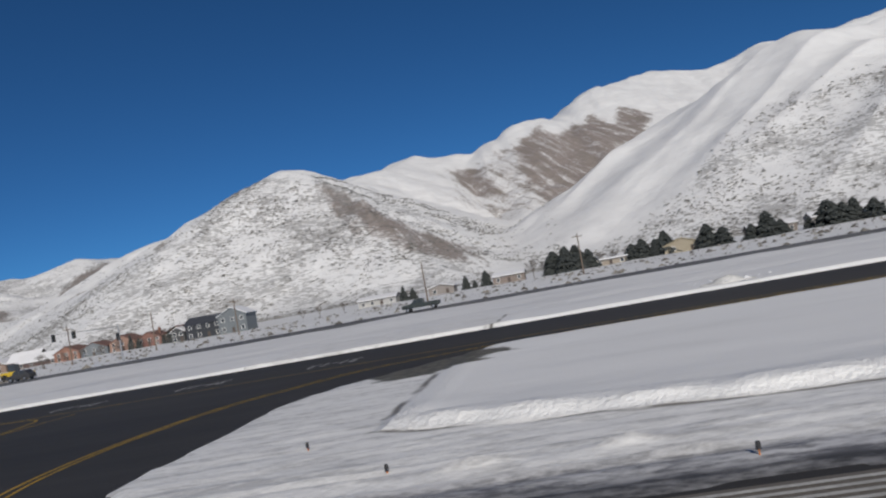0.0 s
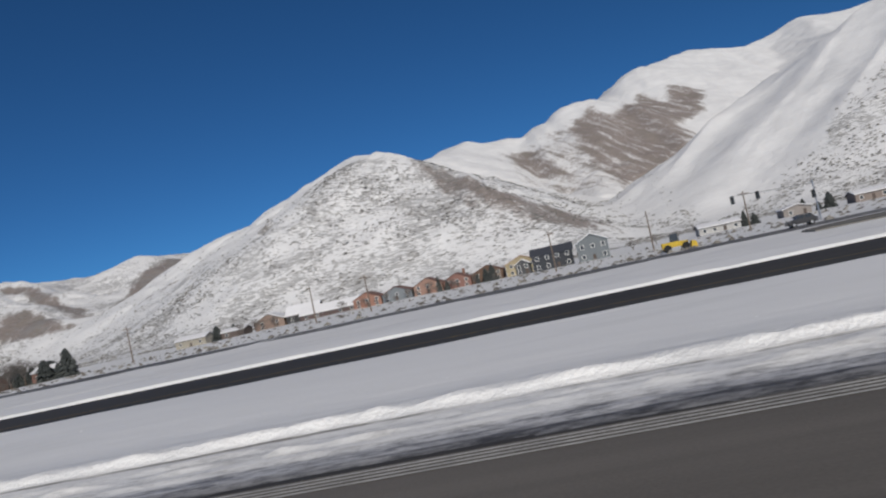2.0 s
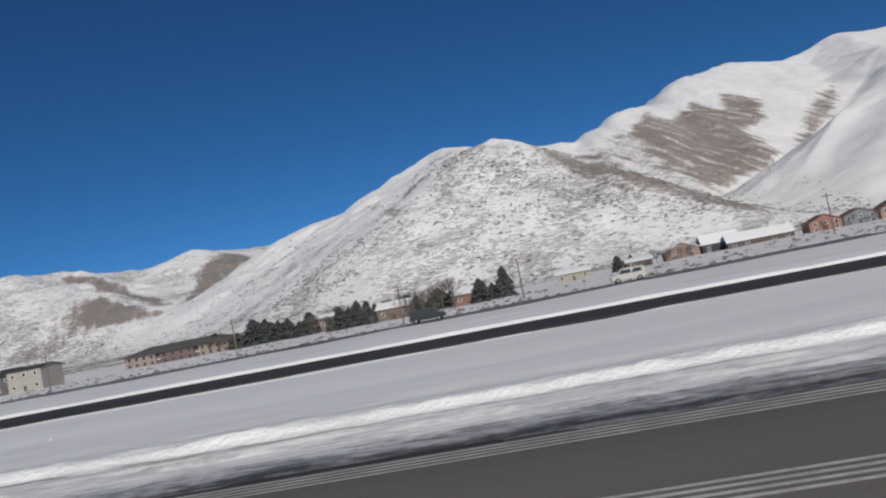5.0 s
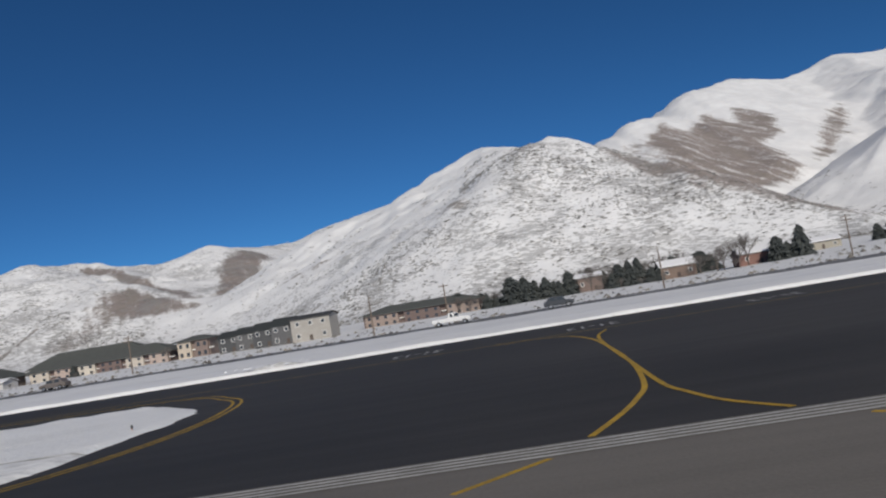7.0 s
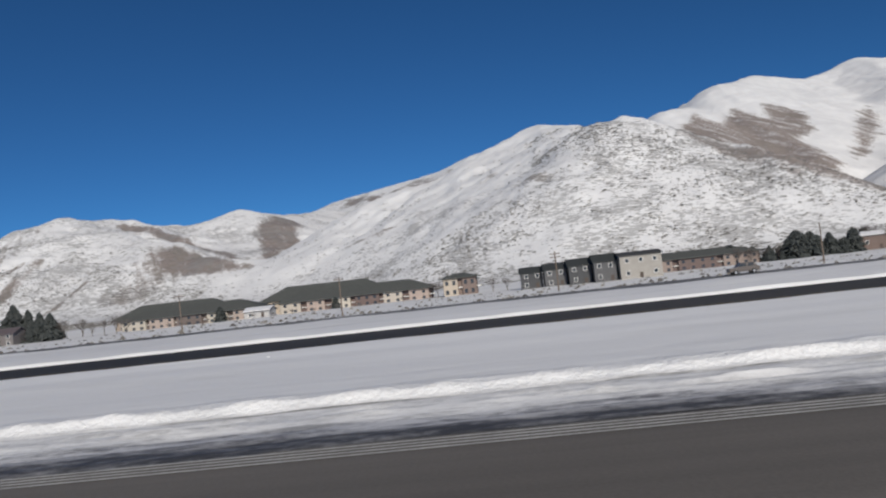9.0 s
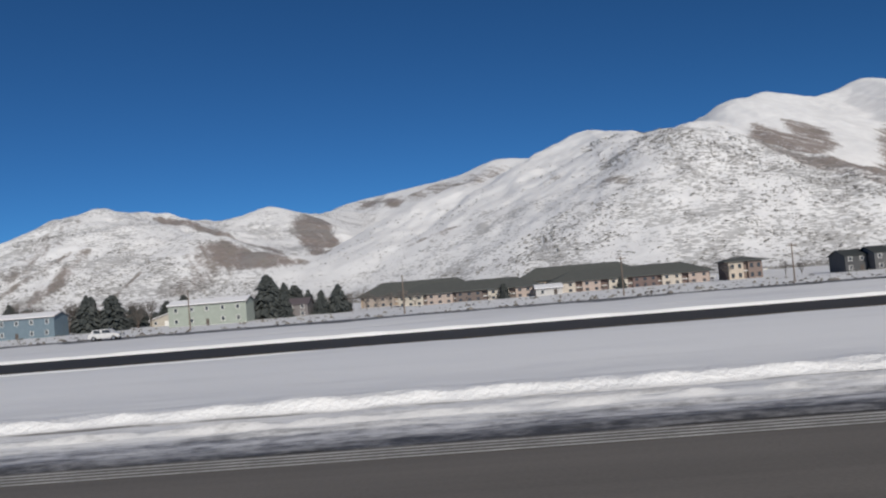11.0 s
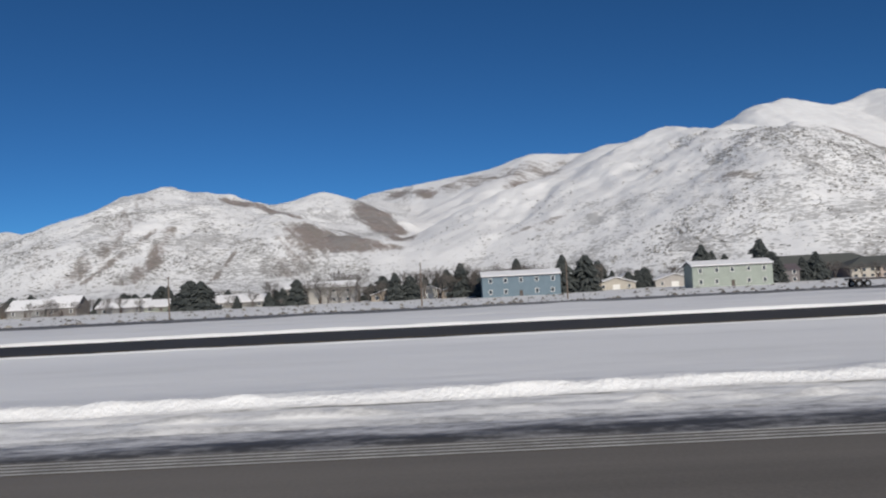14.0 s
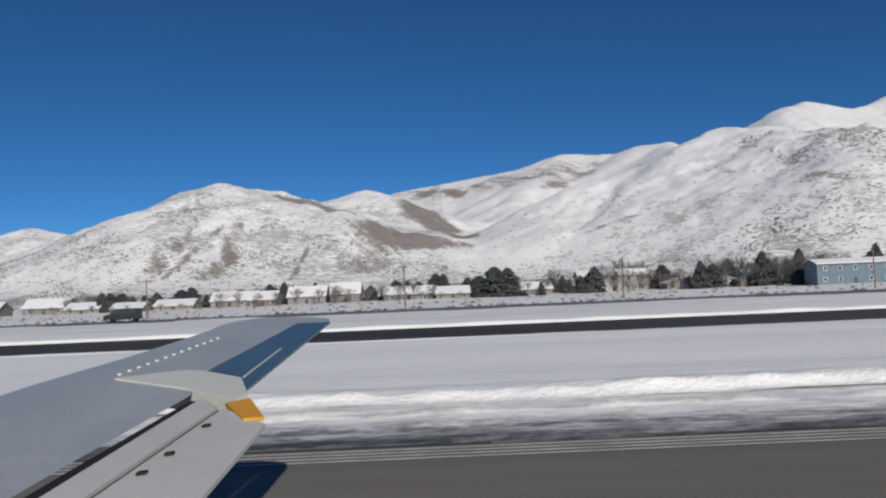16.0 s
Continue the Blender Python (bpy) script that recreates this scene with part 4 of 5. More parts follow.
for x0, x1, y, h, n, wide in ((26, 37, 278, 8.6, 3, 1.1), (36, 42, 276, 8.2, 1, 1.2), (52, 67, 282, 8.6, 4, 1.1), (76, 84, 276, 8.6, 2, 1.2), (90, 104, 278, 9.2, 3, 1.2), (110, 134, 284, 8.5, 4, 1.1),
                              (-344, -325, 280, 8.6, 6, 1.1), (-290, -278, 280, 10.2, 3, 1.1), (-388, -381, 296, 6.5, 2, 1.0), (-379, -354, 298, 9.6, 6, 1.15), (-340, -308, 300, 10.0, 8, 1.1),
                              (-665, -654, 262, 13.6, 2, 1.0), (-701, -690, 292, 9.5, 3, 1.1), (-754, -746, 266, 11.5, 2, 1.1), (-746, -736, 300, 12.5, 2, 1.0), (-727, -716, 272, 12.0, 3, 1.0),
                              (-709, -698, 310, 11.5, 2, 1.1), (-698, -686, 312, 9.8, 2, 1.1), (-672, -654, 300, 14.0, 3, 0.95), (-657, -638, 270, 10.0, 4, 1.0),
                              (-860, -846, 280, 10.0, 3, 1.2), (-840, -834, 280, 9.0, 1, 1.2), (-829, -815, 284, 10.6, 3, 1.1), (-875, -868, 310, 10.0, 1, 1.2), (-889, -884, 312, 9.6, 1, 1.1),
                              (-784, -774, 280, 12.6, 2, 1.1), (-774, -762, 304, 9.6, 3, 1.0), (-762, -751, 284, 12.0, 2, 1.0), (-994, -990, 292, 9.0, 1, 1.1), (-955, -920, 330, 8.5, 8, 1.0),
                              (-240, -230, 322, 6.5, 2, 1.0), (-158, -150, 312, 6.5, 2, 0.7), (-124, -116, 294, 7.0, 3, 0.7), (-139, -134, 298, 6.4, 2, 0.6), (-8, 4, 300, 6.0, 2, 0.9), (-30, -22, 296, 5.6, 2, 0.9), (-545, -540, 290, 6.5, 1, 1.0), (-586, -581, 284, 6.0, 1, 1.0),
                              (-742, -690, 304, 8.5, 9, 1.5), (-800, -757, 304, 8.5, 7, 1.5), (-900, -822, 310, 7.5, 11, 1.5), (-1005, -905, 314, 7.5, 11, 1.5), (-400, -300, 308, 8.0, 9, 1.5)):
    wide *= 1.35 if x0 > 0 else 1.1
    row(CONIFERS, x0, x1, y, h * 0.8, max(n, round((x1 - x0) / 4.6)), wide * 0.85, 0.4)
for x0, x1, y, h, n in ((-317, -306, 278, 8.5, 2), (-307, -296, 278, 11.0, 3), (-352, -340, 306, 10.0, 2), (-330, -312, 306, 9.5, 3), (-815, -795, 300, 12.0, 3), (-745, -730, 310, 10.0, 2), (-716, -708, 285, 10.0, 2),
                        (-832, -826, 300, 10.0, 1), (-1008, -996, 296, 8.5, 2), (-912, -902, 294, 7.0, 2), (-508, -502, 290, 6.0, 1), (-488, -478, 285, 6.0, 2), (18, 26, 282, 6.5, 2), (-700, -660, 320, 9.0, 4), (-790, -772, 284, 8.0, 3),
                        (-900, -872, 288, 6.5, 5), (-779, -732, 283, 11.5, 10), (-815, -800, 286, 9.0, 4), (-756, -728, 300, 10.0, 5), (-860, -830, 290, 6.0, 4), (-960, -905, 290, 6.0, 8), (-1010, -965, 296, 6.5, 6), (-800, -790, 282, 7.5, 3), (-768, -752, 280, 9.0, 4), (-728, -712, 282, 6.5, 4), (-642, -612, 276, 6.5, 7), (-400, -380, 300, 6.5, 4), (-352, -330, 286, 7.5, 5), (-226, -208, 314, 5.5, 4), (-180, -120, 296, 5.0, 7), (-70, -40, 292, 5.0, 4), (40, 60, 284, 6.0, 4),
                        (-1012, -862, 276, 3.4, 24), (-860, -790, 274, 3.0, 8), (-352, -300, 272, 3.2, 7), (-600, -512, 268, 2.2, 12), (-170, -112, 284, 3.0, 8)):
    row(BARES, x0, x1, y, h, n, 1.1)


def stuff_clumps(name, xs, ys, zs, sizes, material, label, category, long=1.0):
    """Many small low clumps of brush in one mesh."""
    n = len(xs)
    rs = np.random.RandomState(11)
    d = np.array(((1, 0, 0.1), (0.3, 0.95, 0), (-0.8, 0.6, 0.1), (-0.8, -0.6, 0), (0.3, -0.95, 0.1), (0, 0, 0.75)))
    v = d[None] * sizes[:, None, None] * rs.uniform(0.65, 1.35, (n, 6, 1)) * np.array((long, 1, 1))
    v = v + np.stack([xs, ys, zs], -1)[:, None]
    f = np.array(((0, 1, 5), (1, 2, 5), (2, 3, 5), (3, 4, 5), (4, 0, 5)))
    faces = (f[None] + 6 * np.arange(n)[:, None, None]).reshape(-1, 3)
    me = bpy.data.meshes.new(name)
    me.from_pydata(v.reshape(-1, 3).tolist(), [], faces.tolist())
    me.materials.append(material)
    return tagged(new(name, me), label, category, kind="stuff")


def make_scrub():
    rs = np.random.RandomState(3)
    n = 170000
    y = 560 + 640 * rs.rand(n) ** 0.9
    x = -420 - 0.05 * y + (rs.rand(n) * 2 - 1) * (500 + 0.62 * y)
    keep = fbm(x / 60, y / 60, 4) + 0.5 * fbm(x / 14, y / 14, 2) + 0.25 > rs.rand(n) * 0.9
    keep &= ~((x < -430) & (x > -860) & (y > 880) & (rs.rand(n) > 0.15))
    x, y = x[keep], y[keep]
    z = terrain(x, y)
    keep = (z < 205) & ~((x > 30) & (y > np.minimum(0.75 * (x - 79) + 762, 915) + 30 * rs.rand(len(x))))
    keep &= rs.rand(len(x)) > 0.9 * np.exp(-(((x - 5) / 75) ** 2)) * smooth(y, 800, 860)
    x, y, z = x[keep], y[keep], z[keep]
    stuff_clumps("sagebrush", x, y, z - 0.2, 0.5 + 1.2 * rs.rand(len(x)) ** 2, SCRUB, "grey-brown sagebrush poking through the snow on the slopes", "brush", 1.7)


make_scrub()


def make_roadside():
    rs = np.random.RandomState(9)
    n = 20000
    x = rs.uniform(-1150, 200, n)
    y = 129 + 130 * rs.rand(n) ** 1.6
    keep = fbm(x / 18, y / 6, 3) > rs.rand(n) * 0.9 - 0.45
    x, y = x[keep], y[keep]
    stuff_clumps("roadside_weeds", x, y, valley(x, y), 0.10 + 0.75 * rs.rand(len(x)) ** 4, DRY_LEAF, "dry weeds and low brush in the snow beside the highway", "weeds")


make_roadside()


# ---------- poles ----------
def utility_pole(x, y, h, arms=1, lamp=False):
    e = thing("utility_pole", (x, y, floor_at(x, y) - 0.1), "brown wooden utility pole with crossarm beside the highway" if not lamp else "dark street lamp pole by the highway", "utility pole", "utility poles")
    bm = bmesh.new()
    tube(bm, (0, 0, -0.3), (0, 0, h), 0.2, 0.13, 8)
    part("pole", bm, POLE_WOOD, e)
    for k in range(arms):
        bm = bmesh.new()
        box(bm, -1.2, 1.2, -0.2, -0.08, h - 0.7 - 0.8 * k, h - 0.5 - 0.8 * k)
        arm = part("crossarm", bm, POLE_WOOD, e)
        for dx in (-1.05, -0.5, 0.5, 1.05):
            bm = bmesh.new()
            tube(bm, (dx, -0.14, h - 0.5 - 0.8 * k), (dx, -0.14, h - 0.28 - 0.8 * k), 0.06, 0.04, 5)
            part("insulator", bm, CHROME, arm)
    return e


for x, h, arms in ((35, 9.4, 1), (-1.3, 9.4, 0), (-48, 9.0, 1), (-69.5, 9.4, 0), (-92, 9.6, 1), (-137, 9.0, 1), (-151, 9.2, 0), (-200, 9.4, 1), (-270, 9.6, 0), (-299, 9.6, 2), (-341, 9.4, 0), (-391, 9.4, 1), (-409, 9.4, 0), (-469, 9.6, 2),
                   (-520, 9.2, 1), (-559, 9.4, 1), (-610, 9.2, 0), (-661, 9.8, 0), (-736, 9.0, 0), (-770, 10.4, 0), (-829, 9.8, 0), (-880, 10.2, 1), (-940, 9.4, 1), (-985, 9.6, 1)):
    utility_pole(x, 190, h, arms)


def traffic_signal(x, y):
    """A mast with two signal heads over a side road."""
    e = thing("traffic_signal", (x, y, floor_at(x, y)), "dark traffic signal mast with two signal heads over the junction", "traffic signal")
    bm = bmesh.new()
    tube(bm, (0, 0, -0.2), (0, 0, 6.6), 0.16, 0.1, 8)
    part("pole", bm, CHROME, e)
    bm = bmesh.new()
    tube(bm, (0, 0, 6.2), (-13, 0, 6.8), 0.1, 0.06, 6)
    part("arm", bm, CHROME, e)
    for dx in (-12.6, -8.6, -0.2):
        bm = bmesh.new()
        z = 6.1 if dx < -1 else 4.4
        box(bm, dx - 0.28, dx + 0.28, -0.2, 0.2, z - 0.6, z + 0.7)
        head = part("signal_head", bm, RUBBER, e)
        for k in range(3):
            bm = bmesh.new()
            tube(bm, (dx, -0.2, z + 0.42 - 0.4 * k), (dx, -0.3, z + 0.42 - 0.4 * k), 0.15, 0.15, 8)
            part("lens", bm, GLASS, head)
    return e


traffic_signal(-48, 138)


# ---------- vehicles on the highway ----------
def car(x, y, kind, color, label, length=4.8, heading=1):
    """heading 1: the front looks to +x."""
    z = floor_at(x, 118.0) + 0.1
    e = thing("car" if kind == "car" else kind, (x, y, z), label, {"car": "car", "van": "van", "pickup": "pickup truck"}.get(kind, kind), "vehicles on the highway", 0 if heading > 0 else 180)
    l = length / 2
    shapes = {
        "car": ([(-l, 0.35), (-l, 0.95), (-l + 0.35, 1.05), (-l + 0.8, 1.62), (l - 1.9, 1.66), (l - 1.15, 1.08), (l - 0.1, 0.92), (l, 0.4)], (-l + 0.75, l - 1.35, 1.1, 1.55)),
        "van": ([(-l, 0.35), (-l, 1.75), (-l + 0.2, 2.0), (l - 1.6, 2.0), (l - 0.95, 1.25), (l - 0.1, 1.05), (l, 0.4)], (-l + 0.3, l - 1.35, 1.25, 1.8)),
        "pickup": ([(-l, 0.5), (-l, 1.1), (-0.5, 1.12), (-0.4, 1.75), (l - 2.1, 1.78), (l - 1.5, 1.2), (l - 0.1, 1.05), (l, 0.5)], (-0.3, l - 1.7, 1.2, 1.66)),
    }
    outline, glass = shapes[kind]
    bm = bmesh.new()
    prism(bm, outline, "y", -0.9, 0.9)
    bmesh.ops.bevel(bm, geom=bm.edges[:], offset=0.06, segments=1, affect="EDGES")
    part("body", bm, plain("car_paint", color, 0.3, var=0.05), e)
    for side in (-0.91, 0.91):
        bm = bmesh.new()
        a, b, z0, z1 = glass
        for u0, u1 in ((a + 0.15, (a + b) / 2 - 0.06), ((a + b) / 2 + 0.06, b + 0.1)):
            v = [bm.verts.new((u, side * f, w)) for f in (0.98, 1.005) for u, w in ((u0, z0), (u1, z0), (u1 - 0.25, z1), (u0 + 0.05, z1))]
            for q in ((0, 1, 2, 3), (7, 6, 5, 4), (0, 4, 5, 1), (1, 5, 6, 2), (2, 6, 7, 3), (3, 7, 4, 0)):
                bm.faces.new([v[i] for i in q])
        part("side_window", bm, GLASS, e)
    for wx in (-l + 0.9, l - 0.9):
        for wy in (-0.82, 0.82):
            bm = bmesh.new()
            tube(bm, (wx, wy - 0.12, 0.36), (wx, wy + 0.12, 0.36), 0.36, 0.36, 14)
            wheel = part("wheel", bm, RUBBER, e)
            bm = bmesh.new()
            tube(bm, (wx, wy - 0.135, 0.36), (wx, wy + 0.135, 0.36), 0.2, 0.2, 10)
            part("rim", bm, CHROME, wheel)
    bm = bmesh.new()
    box(bm, l - 0.06, l + 0.02, -0.75, -0.45, 0.75, 0.92)
    part("headlight", bm, GLASS, e)
    bm = bmesh.new()
    box(bm, l - 0.06, l + 0.02, 0.45, 0.75, 0.75, 0.92)
    part("headlight", bm, GLASS, e)
    return e


car(9.6, 121, "pickup", (0.05, 0.06, 0.06), "dark green pickup truck on the highway", 5.6, -1)
car(-55.5, 121, "car", (0.06, 0.06, 0.065), "dark car on the highway", 4.2, -1)
car(-251.6, 121, "van", (0.55, 0.54, 0.50), "pale wagon on the highway", 5.0, -1)
car(-281, 117, "van", (0.045, 0.055, 0.05), "dark van on the highway", 5.2)
car(-383.5, 117, "pickup", (0.72, 0.72, 0.72), "white pickup truck on the highway", 5.6)
car(-368, 117, "car", (0.06, 0.065, 0.075), "dark blue car on the highway", 4.3)
car(-446.8, 121, "car", (0.16, 0.14, 0.13), "brown-grey car on the highway", 4.4, -1)
car(-647, 117, "car", (0.66, 0.66, 0.66), "white estate car on the highway", 4.8)
car(-919, 121, "van", (0.035, 0.04, 0.045), "black van on the highway", 5.2, -1)


def flatbed_truck(x, y):
    e = thing("flatbed_truck", (x, y, floor_at(x, 118.0) + 0.1), "white-cabbed flatbed truck with an empty dark trailer", "truck", "vehicles on the highway")
    bm = bmesh.new()
    prism(bm, [(4.2, 0.7), (7.4, 0.7), (7.5, 1.6), (6.2, 1.9), (5.7, 3.1), (4.2, 3.1)], "y", -1.15, 1.15)
    part("cab", bm, plain("car_paint", (0.74, 0.74, 0.74), 0.35, var=0.05), e)
    bm = bmesh.new()
    box(bm, -9.5, 3.9, -1.2, 1.2, 1.05, 1.3)
    part("flatbed", bm, paint((0.08, 0.07, 0.065)), e)
    bm = bmesh.new()
    box(bm, 3.4, 4.0, -1.1, 1.1, 1.3, 4.4)
    part("headboard", bm, paint((0.07, 0.07, 0.07)), e)
    for wx in (6.4, 3.0, 1.8, -7.2, -8.5):
        for wy in (-1.05, 1.05):
            bm = bmesh.new()
            tube(bm, (wx, wy - 0.16, 0.52), (wx, wy + 0.16, 0.52), 0.52, 0.52, 14)
            wheel = part("wheel", bm, RUBBER, e)
            bm = bmesh.new()
            tube(bm, (wx, wy - 0.175, 0.52), (wx, wy + 0.175, 0.52), 0.26, 0.26, 10)
            part("rim", bm, CHROME, wheel)


flatbed_truck(-695, 121)


def excavator(x, y):
    e = thing("loader", (x, y, floor_at(x, y)), "yellow wheel loader standing beside the road works", "loader")
    yellow = plain("machine_yellow", (0.55, 0.38, 0.04), 0.5)
    bm = bmesh.new()
    prism(bm, [(-2.4, 0.7), (1.8, 0.7), (1.8, 1.4), (0.2, 1.6), (-2.4, 1.6)], "y", -0.9, 0.9)
    part("body", bm, yellow, e)
    bm = bmesh.new()
    prism(bm, [(-0.9, 1.6), (0.5, 1.6), (0.3, 2.9), (-0.8, 2.9)], "y", -0.75, 0.75)
    part("cab", bm, GLASS, e)
    bm = bmesh.new()
    prism(bm, [(2.2, 0.2), (3.3, 0.1), (3.1, 1.1), (2.4, 1.2)], "y", -1.1, 1.1)
    part("bucket", bm, yellow, e)
    for wx in (-1.6, 1.4):
        for wy in (-0.95, 0.95):
            bm = bmesh.new()
            tube(bm, (wx, wy - 0.22, 0.62), (wx, wy + 0.22, 0.62), 0.62, 0.62, 14)
            part("wheel", bm, RUBBER, e)


excavator(-70.5, 140)


# ---------- airfield furniture ----------
DARK_METAL = plain("dark_metal", (0.05, 0.05, 0.055), 0.6, 0.2)
ORANGE = plain("marker_orange", (0.62, 0.22, 0.05), 0.6)


def guidance_sign(x, y, w, face, label, turn=0.0, z=0.0):
    """A boxed airfield sign on two legs."""
    e = thing("airfield_sign", (x, y, z), label, "airfield sign", "airfield signs", turn)
    bm = bmesh.new()
    box(bm, -w / 2, w / 2, -0.12, 0.12, 0.3, 1.05)
    bmesh.ops.bevel(bm, geom=bm.edges[:], offset=0.03, segments=1, affect="EDGES")
    panel = part("cabinet", bm, DARK_METAL, e)
    bm = bmesh.new()
    box(bm, -w / 2 + 0.05, w / 2 - 0.05, -0.135, -0.11, 0.36, 0.99)
    part("face", bm, face, panel)
    for dx in (-w / 2 + 0.2, w / 2 - 0.2):
        bm = bmesh.new()
        tube(bm, (dx, 0, -0.3), (dx, 0, 0.32), 0.05, 0.05, 8)
        part("leg", bm, CHROME, e)
    return e


SIGN_YELLOW = plain("sign_yellow", (0.42, 0.26, 0.05), 0.5)
for x, y, w, z in ((-23.4, 72.0, 1.95, 0.0), (-402.1, 38.0, 0.85, -0.5)):
    guidance_sign(x, y, w, SIGN_YELLOW, "yellow airfield guidance sign half sunk in snow", 0, z).scale = (0.75, 0.75, 0.75)


def equipment_box(x, y, tall):
    """A dark sign seen from its end, with two orange snow stakes."""
    e = thing("sign_cabinet", (x, y, 0.0), "dark airfield sign cabinet with orange snow stakes in the snow", "airfield sign", "runway signs")
    bm = bmesh.new()
    box(bm, -0.14, 0.16, -0.4, 0.4, 0.05, tall)
    bmesh.ops.bevel(bm, geom=bm.edges[:], offset=0.04, segments=2, affect="EDGES")
    part("cabinet", bm, DARK_METAL, e)
    bm = bmesh.new()
    box(bm, -0.42, 0.2, -0.45, 0.45, -0.1, 0.3)
    bmesh.ops.bevel(bm, geom=bm.edges[:], offset=0.03, segments=1, affect="EDGES")
    part("base", bm, DARK_METAL, e)
    for dx in (-0.08, 0.1):
        bm = bmesh.new()
        tube(bm, (dx, 0.3, tall - 0.2), (dx + 0.03, 0.3, tall + 0.32), 0.022, 0.018, 6)
        part("stake", bm, ORANGE, e)
    bm = bmesh.new()
    box(bm, -0.02, 0.07, -0.412, -0.39, 0.42, 0.55)
    part("plate", bm, WHITE_PAINT, e)


for x, y, t in ((-19.6, 18.8, 0.7), (-339.7, 18.3, 0.75), (-399.3, 17.0, 0.78)):
    equipment_box(x, y, t)


def edge_light(x, y):
    e = thing("runway_light", (x, y, 0.0), "small dark runway edge light on a stem in the snow", "runway light", "runway lights")
    bm = bmesh.new()
    tube(bm, (0, 0, -0.1), (0, 0, 0.17), 0.014, 0.012, 8)
    part("stem", bm, ORANGE, e)
    bm = bmesh.new()
    tube(bm, (0, 0, 0.15), (0, 0, 0.26), 0.04, 0.033, 10)
    part("lamp", bm, DARK_METAL, e)


for x, y in ((33.2, 15.4), (27.4, 17.5), (24.8, 21.0), (-14.4, 18.6), (-21.8, 16.6), (-349.3, 23.4), (-342.3, 17.6), (-348.1, 25.0), (-391.6, 22.9), (-397.8, 17.5), (-386.9, 27.5)):
    edge_light(x, y)


def make_clods():
    """Lumps of ploughed snow along the bank, in heaps by the taxiway, and loose on the field."""
    rs = np.random.RandomState(21)
    x = rs.uniform(-1000, 120, 700)
    y = 19.5 + rs.normal(0, 0.75, 700)
    x2 = rs.uniform(-1000, 120, 300)
    y2 = rs.uniform(22, 39, 300)
    x3 = np.concatenate([rs.normal(c, w, 22) for c, w in ((41, 1.2), (-391, 1.5))])
    y3 = np.concatenate([rs.normal(c, 0.8, 22) for c in (57.5, 57.5)])
    x4 = np.concatenate([rs.normal(c, 6, 420) for c in (-21, -339, -398)])
    y4 = 19.6 + 3.4 * np.exp(-np.abs(x4 - np.repeat((-11, -349, -391), 420)) / 6) + rs.normal(0, 0.45, 1260)
    X, Y = np.concatenate([x, x2, x3, x4]), np.concatenate([y, y2, y3, y4])
    S = np.concatenate([0.02 + 0.06 * rs.rand(700) ** 3, 0.03 + 0.07 * rs.rand(300) ** 3, 0.06 + 0.16 * rs.rand(44) ** 2, 0.025 + 0.07 * rs.rand(1260) ** 2])
    d = np.full(X.shape, -9.0)
    for x0, x1 in ISLANDS:
        d = np.maximum(d, bank_line(X, Y, x0, x1))
    keep = ((d > 0.4) & (Y < 36.5)) | (Y > 55)
    X, Y, S = X[keep], Y[keep], S[keep]
    Z = np.where(Y > 50, 0.2, 0.17) + 0.10 * (np.arange(len(keep)) >= 1044)[keep] * rs.rand(len(X))
    stuff_clumps("snow_clods", X, Y, Z, S, ROOF_SNOW, "lumps of ploughed snow along the bank and by the taxiway", "snow clods")


make_clods()


def make_dirt_clods():
    """Dark frozen clods thrown on the field by the plough."""
    rs = np.random.RandomState(33)
    c = np.array(((-146.5, 29.4), (-145.3, 28.6), (-144.5, 25.0), (-143.8, 26.4), (-140.7, 27.0), (-138.5, 28.0), (-138.2, 28.2)))
    k = rs.randint(0, len(c), 60)
    x, y = c[k, 0] + rs.normal(0, 0.16, 60), c[k, 1] + rs.normal(0, 0.35, 60)
    stuff_clumps("dirt_clods", x, y, 0 * x + 0.17, 0.04 + 0.10 * rs.rand(60) ** 2, SCRUB, "dark frozen dirt clods scattered on the snow field", "dirt clods")


make_dirt_clods()


# ---------- the aircraft's wing, where the walk ends ----------
WX = -872.28  # the place of the eye at the end, along the runway
ALU = Nodes("wing_paint", 0.38)
ALU.color(ALU.mix(ALU.ramp(ALU.math("ADD", ALU.math("MULTIPLY", ALU.noise(1.3, 5), 0.7), ALU.math("MULTIPLY", ALU.noise(18, 3), 0.3)), 0.3, 0.7), (0.33, 0.36, 0.385), (0.41, 0.435, 0.455)))
ALU = ALU.mat
FLAP_PAINT = plain("flap_paint", (0.55, 0.55, 0.53), 0.45, var=0.06, scale=2.0)
FAIRING_PAINT = plain("fairing_paint", (0.66, 0.65, 0.60), 0.4, var=0.05, scale=2.0)
# the blue of the mirrored sky is put into this base colour
SKY_TINTED_SKIN = plain("sky_tinted_skin", (0.10, 0.165, 0.20), 0.30, 0.35, var=0.10, scale=2.0)
SEAL = plain("black_seal", (0.02, 0.02, 0.022), 0.7)


def wing_z(y):
    return 2.47 - (8.9 - y) * 0.11


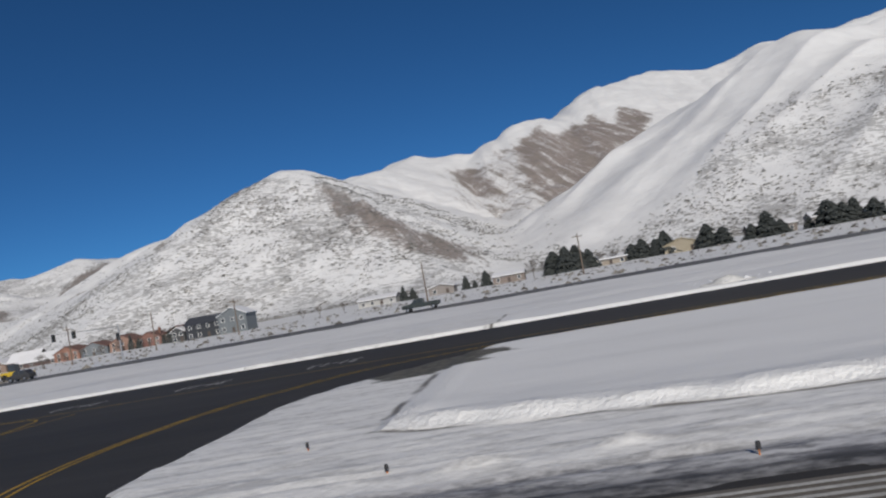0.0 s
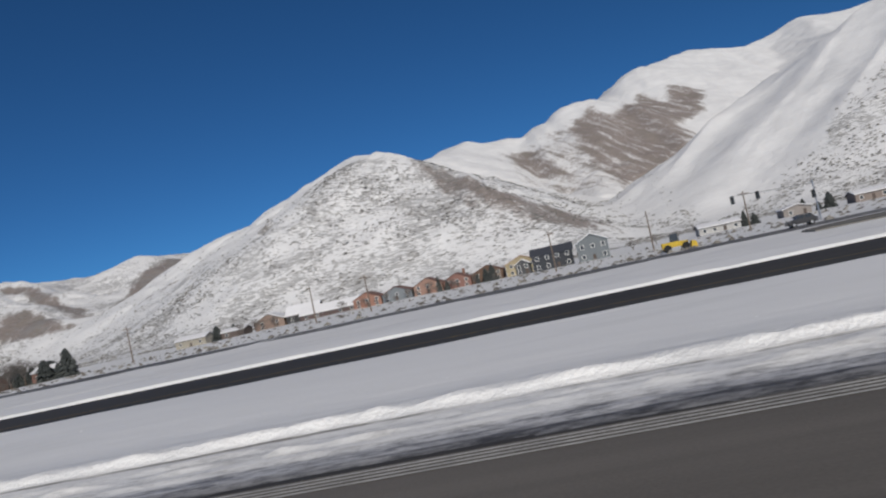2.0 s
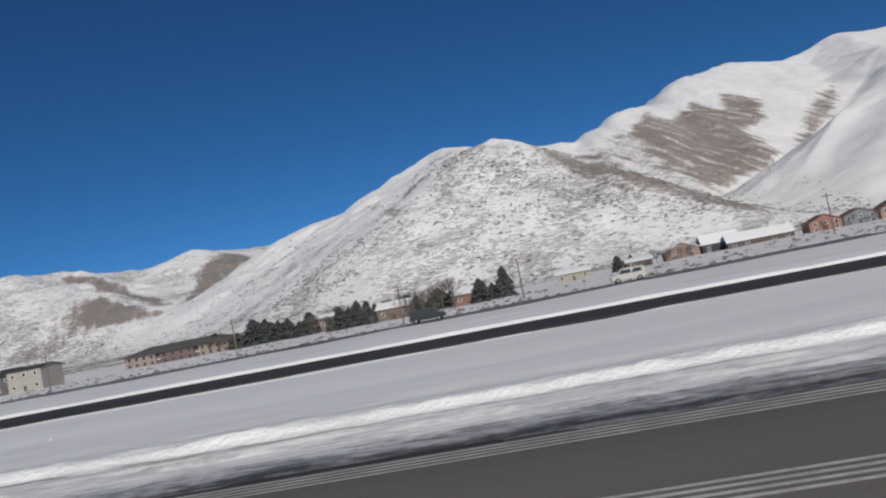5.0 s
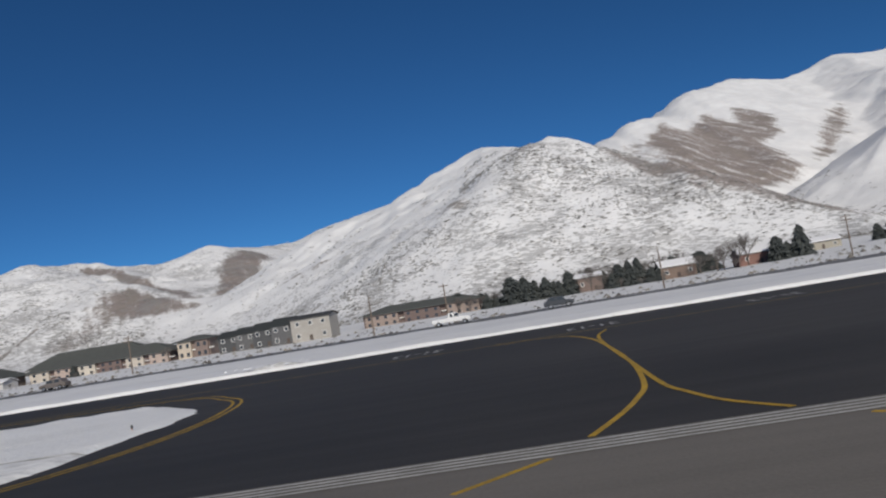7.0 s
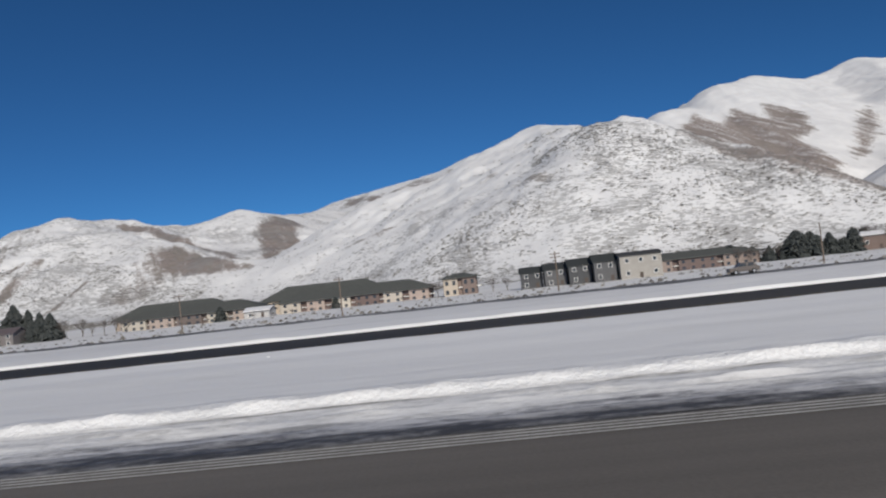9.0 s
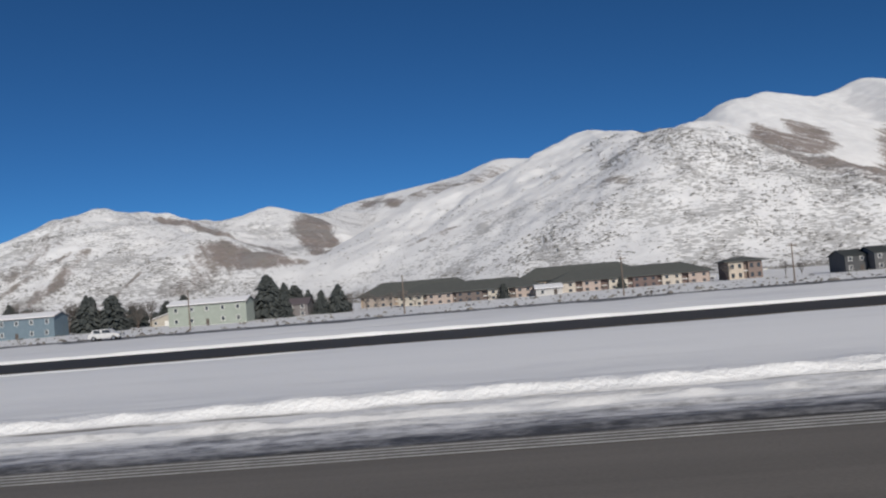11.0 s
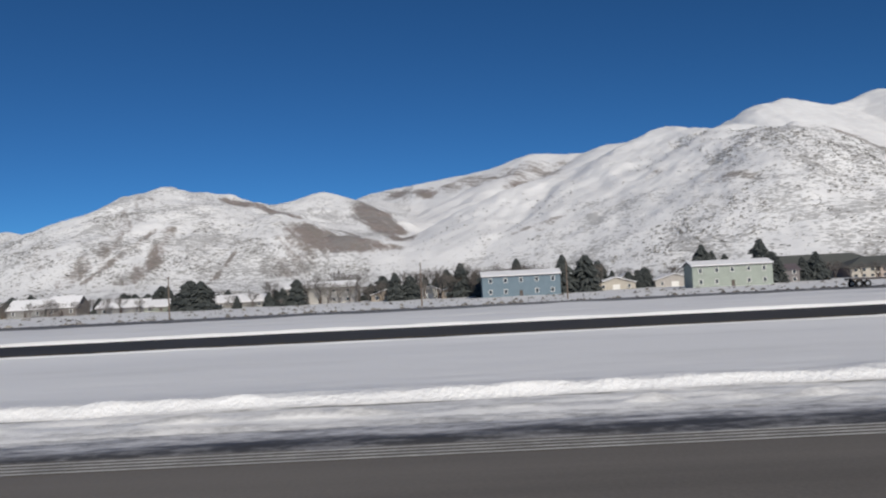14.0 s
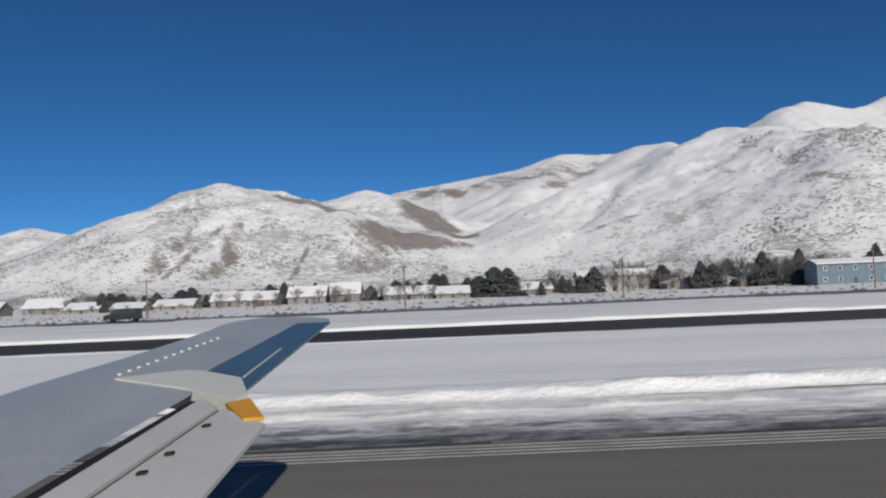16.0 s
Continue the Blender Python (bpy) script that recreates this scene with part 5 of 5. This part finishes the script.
def loft(bm, stations, thick, drop=0.0, n=7):
    """A skin over stations (y, front x, rear x), rounded in front and sharp behind."""
    rings = []
    for y, a, b in stations:
        ring = []
        for k in range(n):
            t = (k / (n - 1)) ** 1.6
            ring.append((a + (b - a) * t, wing_z(y) - drop - thick * 0.42 * (1 - math.sqrt(max(0.0, 1 - (1 - min(t * 5, 1)) ** 2)))))
        for k in range(n - 2, 0, -1):
            t = (k / (n - 1)) ** 1.6
            ring.append((a + (b - a) * t, wing_z(y) - drop - thick * (0.42 + 0.58 * math.sin(math.pi * min(1, 0.12 + t * 0.88)))))
        rings.append([bm.verts.new((WX + x, y, z)) for x, z in ring])
    m = len(rings[0])
    for r, s in zip(rings, rings[1:]):
        for k in range(m):
            bm.faces.new((r[k], r[(k + 1) % m], s[(k + 1) % m], s[k]))
    bm.faces.new(rings[0])
    bm.faces.new(rings[-1][::-1])
    bmesh.ops.recalc_face_normals(bm, faces=bm.faces[:])


def on_wing(bm, outline, lift, thick):
    """A flat piece on the wing: points of x, y."""
    a = [bm.verts.new((WX + x, y, wing_z(y) + lift)) for x, y in outline]
    b = [bm.verts.new((WX + x, y, wing_z(y) + lift - thick)) for x, y in outline]
    n = len(outline)
    bm.faces.new(a)
    bm.faces.new(b[::-1])
    for k in range(n):
        bm.faces.new((a[k], b[k], b[(k + 1) % n], a[(k + 1) % n]))
    bmesh.ops.recalc_face_normals(bm, faces=bm.faces[:])


def make_wing():
    e = thing("aircraft_wing", (0, 0, 0), "pale grey aircraft wing with extended flap and aileron tinted with mirrored sky", "aircraft wing")
    bm = bmesh.new()
    loft(bm, [(1.6, -4.35, -2.25), (4.1, -3.78, -1.93), (5.6, -3.38, -1.71), (6.1, -3.25, -1.80), (6.35, -3.18, -1.82), (7.2, -2.86, -1.70), (8.0, -2.62, -1.59), (8.65, -2.46, -1.50)], 0.24)
    part("wing_panel", bm, ALU, e)
    bm = bmesh.new()
    loft(bm, [(8.655, -2.45, -1.15), (8.9, -2.40, -1.2), (9.06, -2.30, -1.4), (9.13, -2.1, -1.7)], 0.11)
    part("wing_tip", bm, ALU, e)
    # aileron, its reflection of the sky painted in as blue
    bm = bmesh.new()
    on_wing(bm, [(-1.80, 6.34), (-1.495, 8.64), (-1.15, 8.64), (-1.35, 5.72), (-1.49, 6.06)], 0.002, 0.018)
    ail = part("aileron", bm, SKY_TINTED_SKIN, e, "polished aileron coloured blue for the mirrored sky")
    bm = bmesh.new()
    on_wing(bm, [(-1.47, 6.1), (-1.40, 7.2), (-1.39, 7.2), (-1.457, 6.1)], 0.008, 0.006)
    part("trim_tab_edge", bm, FAIRING_PAINT, ail)
    bm = bmesh.new()
    prof = [(-2.46, 6.21), (-2.2, 6.34), (-1.98, 6.41), (-1.81, 6.34), (-1.47, 6.05), (-1.31, 5.56), (-1.36, 5.42), (-1.6, 5.62), (-1.79, 5.78), (-2.1, 5.98)]
    on_wing(bm, prof, 0.012, 0.16)
    part("flap_fairing", bm, FAIRING_PAINT, e, "cream-white pointed flap track fairing")
    bm = bmesh.new()
    on_wing(bm, [(-1.41, 5.36), (-1.27, 5.46), (-1.08, 4.98), (-1.20, 4.96)], 0.0, 0.025)
    part("fairing_tip", bm, ORANGE_TIP, e, "orange-yellow fairing tip")
    bm = bmesh.new()
    on_wing(bm, [(-1.93, 4.1), (-1.71, 5.6), (-1.64, 5.57), (-1.82, 4.1), (-2.16, 1.6), (-2.27, 1.6)], -0.035, 0.1)
    part("flap_slot", bm, SEAL, e)
    bm = bmesh.new()
    on_wing(bm, [(-2.14, 1.6), (-1.62, 5.56), (-1.44, 5.30), (-1.92, 1.6)], -0.01, 0.12)
    flap = part("fore_flap", bm, FLAP_PAINT, e)
    bm = bmesh.new()
    on_wing(bm, [(-1.915, 1.6), (-1.44, 5.29), (-1.41, 5.29), (-1.88, 1.6)], -0.03, 0.05)
    part("hinge_gap", bm, SEAL, e)
    bm = bmesh.new()
    on_wing(bm, [(-1.878, 1.6), (-1.405, 5.28), (-1.05, 4.88), (-1.09, 3.78), (-1.16, 1.6)], -0.015, 0.025)
    part("flap", bm, FLAP_PAINT, e, "light grey extended trailing-edge flap")
    for x, y in ((-1.39, 4.84), (-1.44, 4.33), (-1.48, 4.04), (-1.56, 3.2)):
        bm = bmesh.new()
        on_wing(bm, [(x - 0.022, y - 0.012), (x + 0.022, y + 0.006), (x + 0.022, y + 0.04), (x - 0.022, y + 0.026)], 0.002, 0.012)
        part("hinge_bracket", bm, SEAL, e)
    for k in range(13):
        t = k / 12
        x, y = -2.49 + 0.36 * t, 6.38 + 1.5 * t
        bm = bmesh.new()
        on_wing(bm, [(x - 0.012, y - 0.006), (x + 0.014, y), (x + 0.014, y + 0.008), (x - 0.012, y + 0.005)], 0.012, 0.03)
        part("vortex_generator", bm, FAIRING_PAINT, e)


ORANGE_TIP = plain("tip_orange", (0.72, 0.34, 0.02), 0.45, var=0.05)
make_wing()

# ---------- from the plan to metres ----------
for ob in list(scene.objects):
    if ob.parent is None and ob.type in ("MESH", "EMPTY"):
        ob.matrix_basis = Matrix.Scale(SIZE, 4) @ ob.matrix_basis
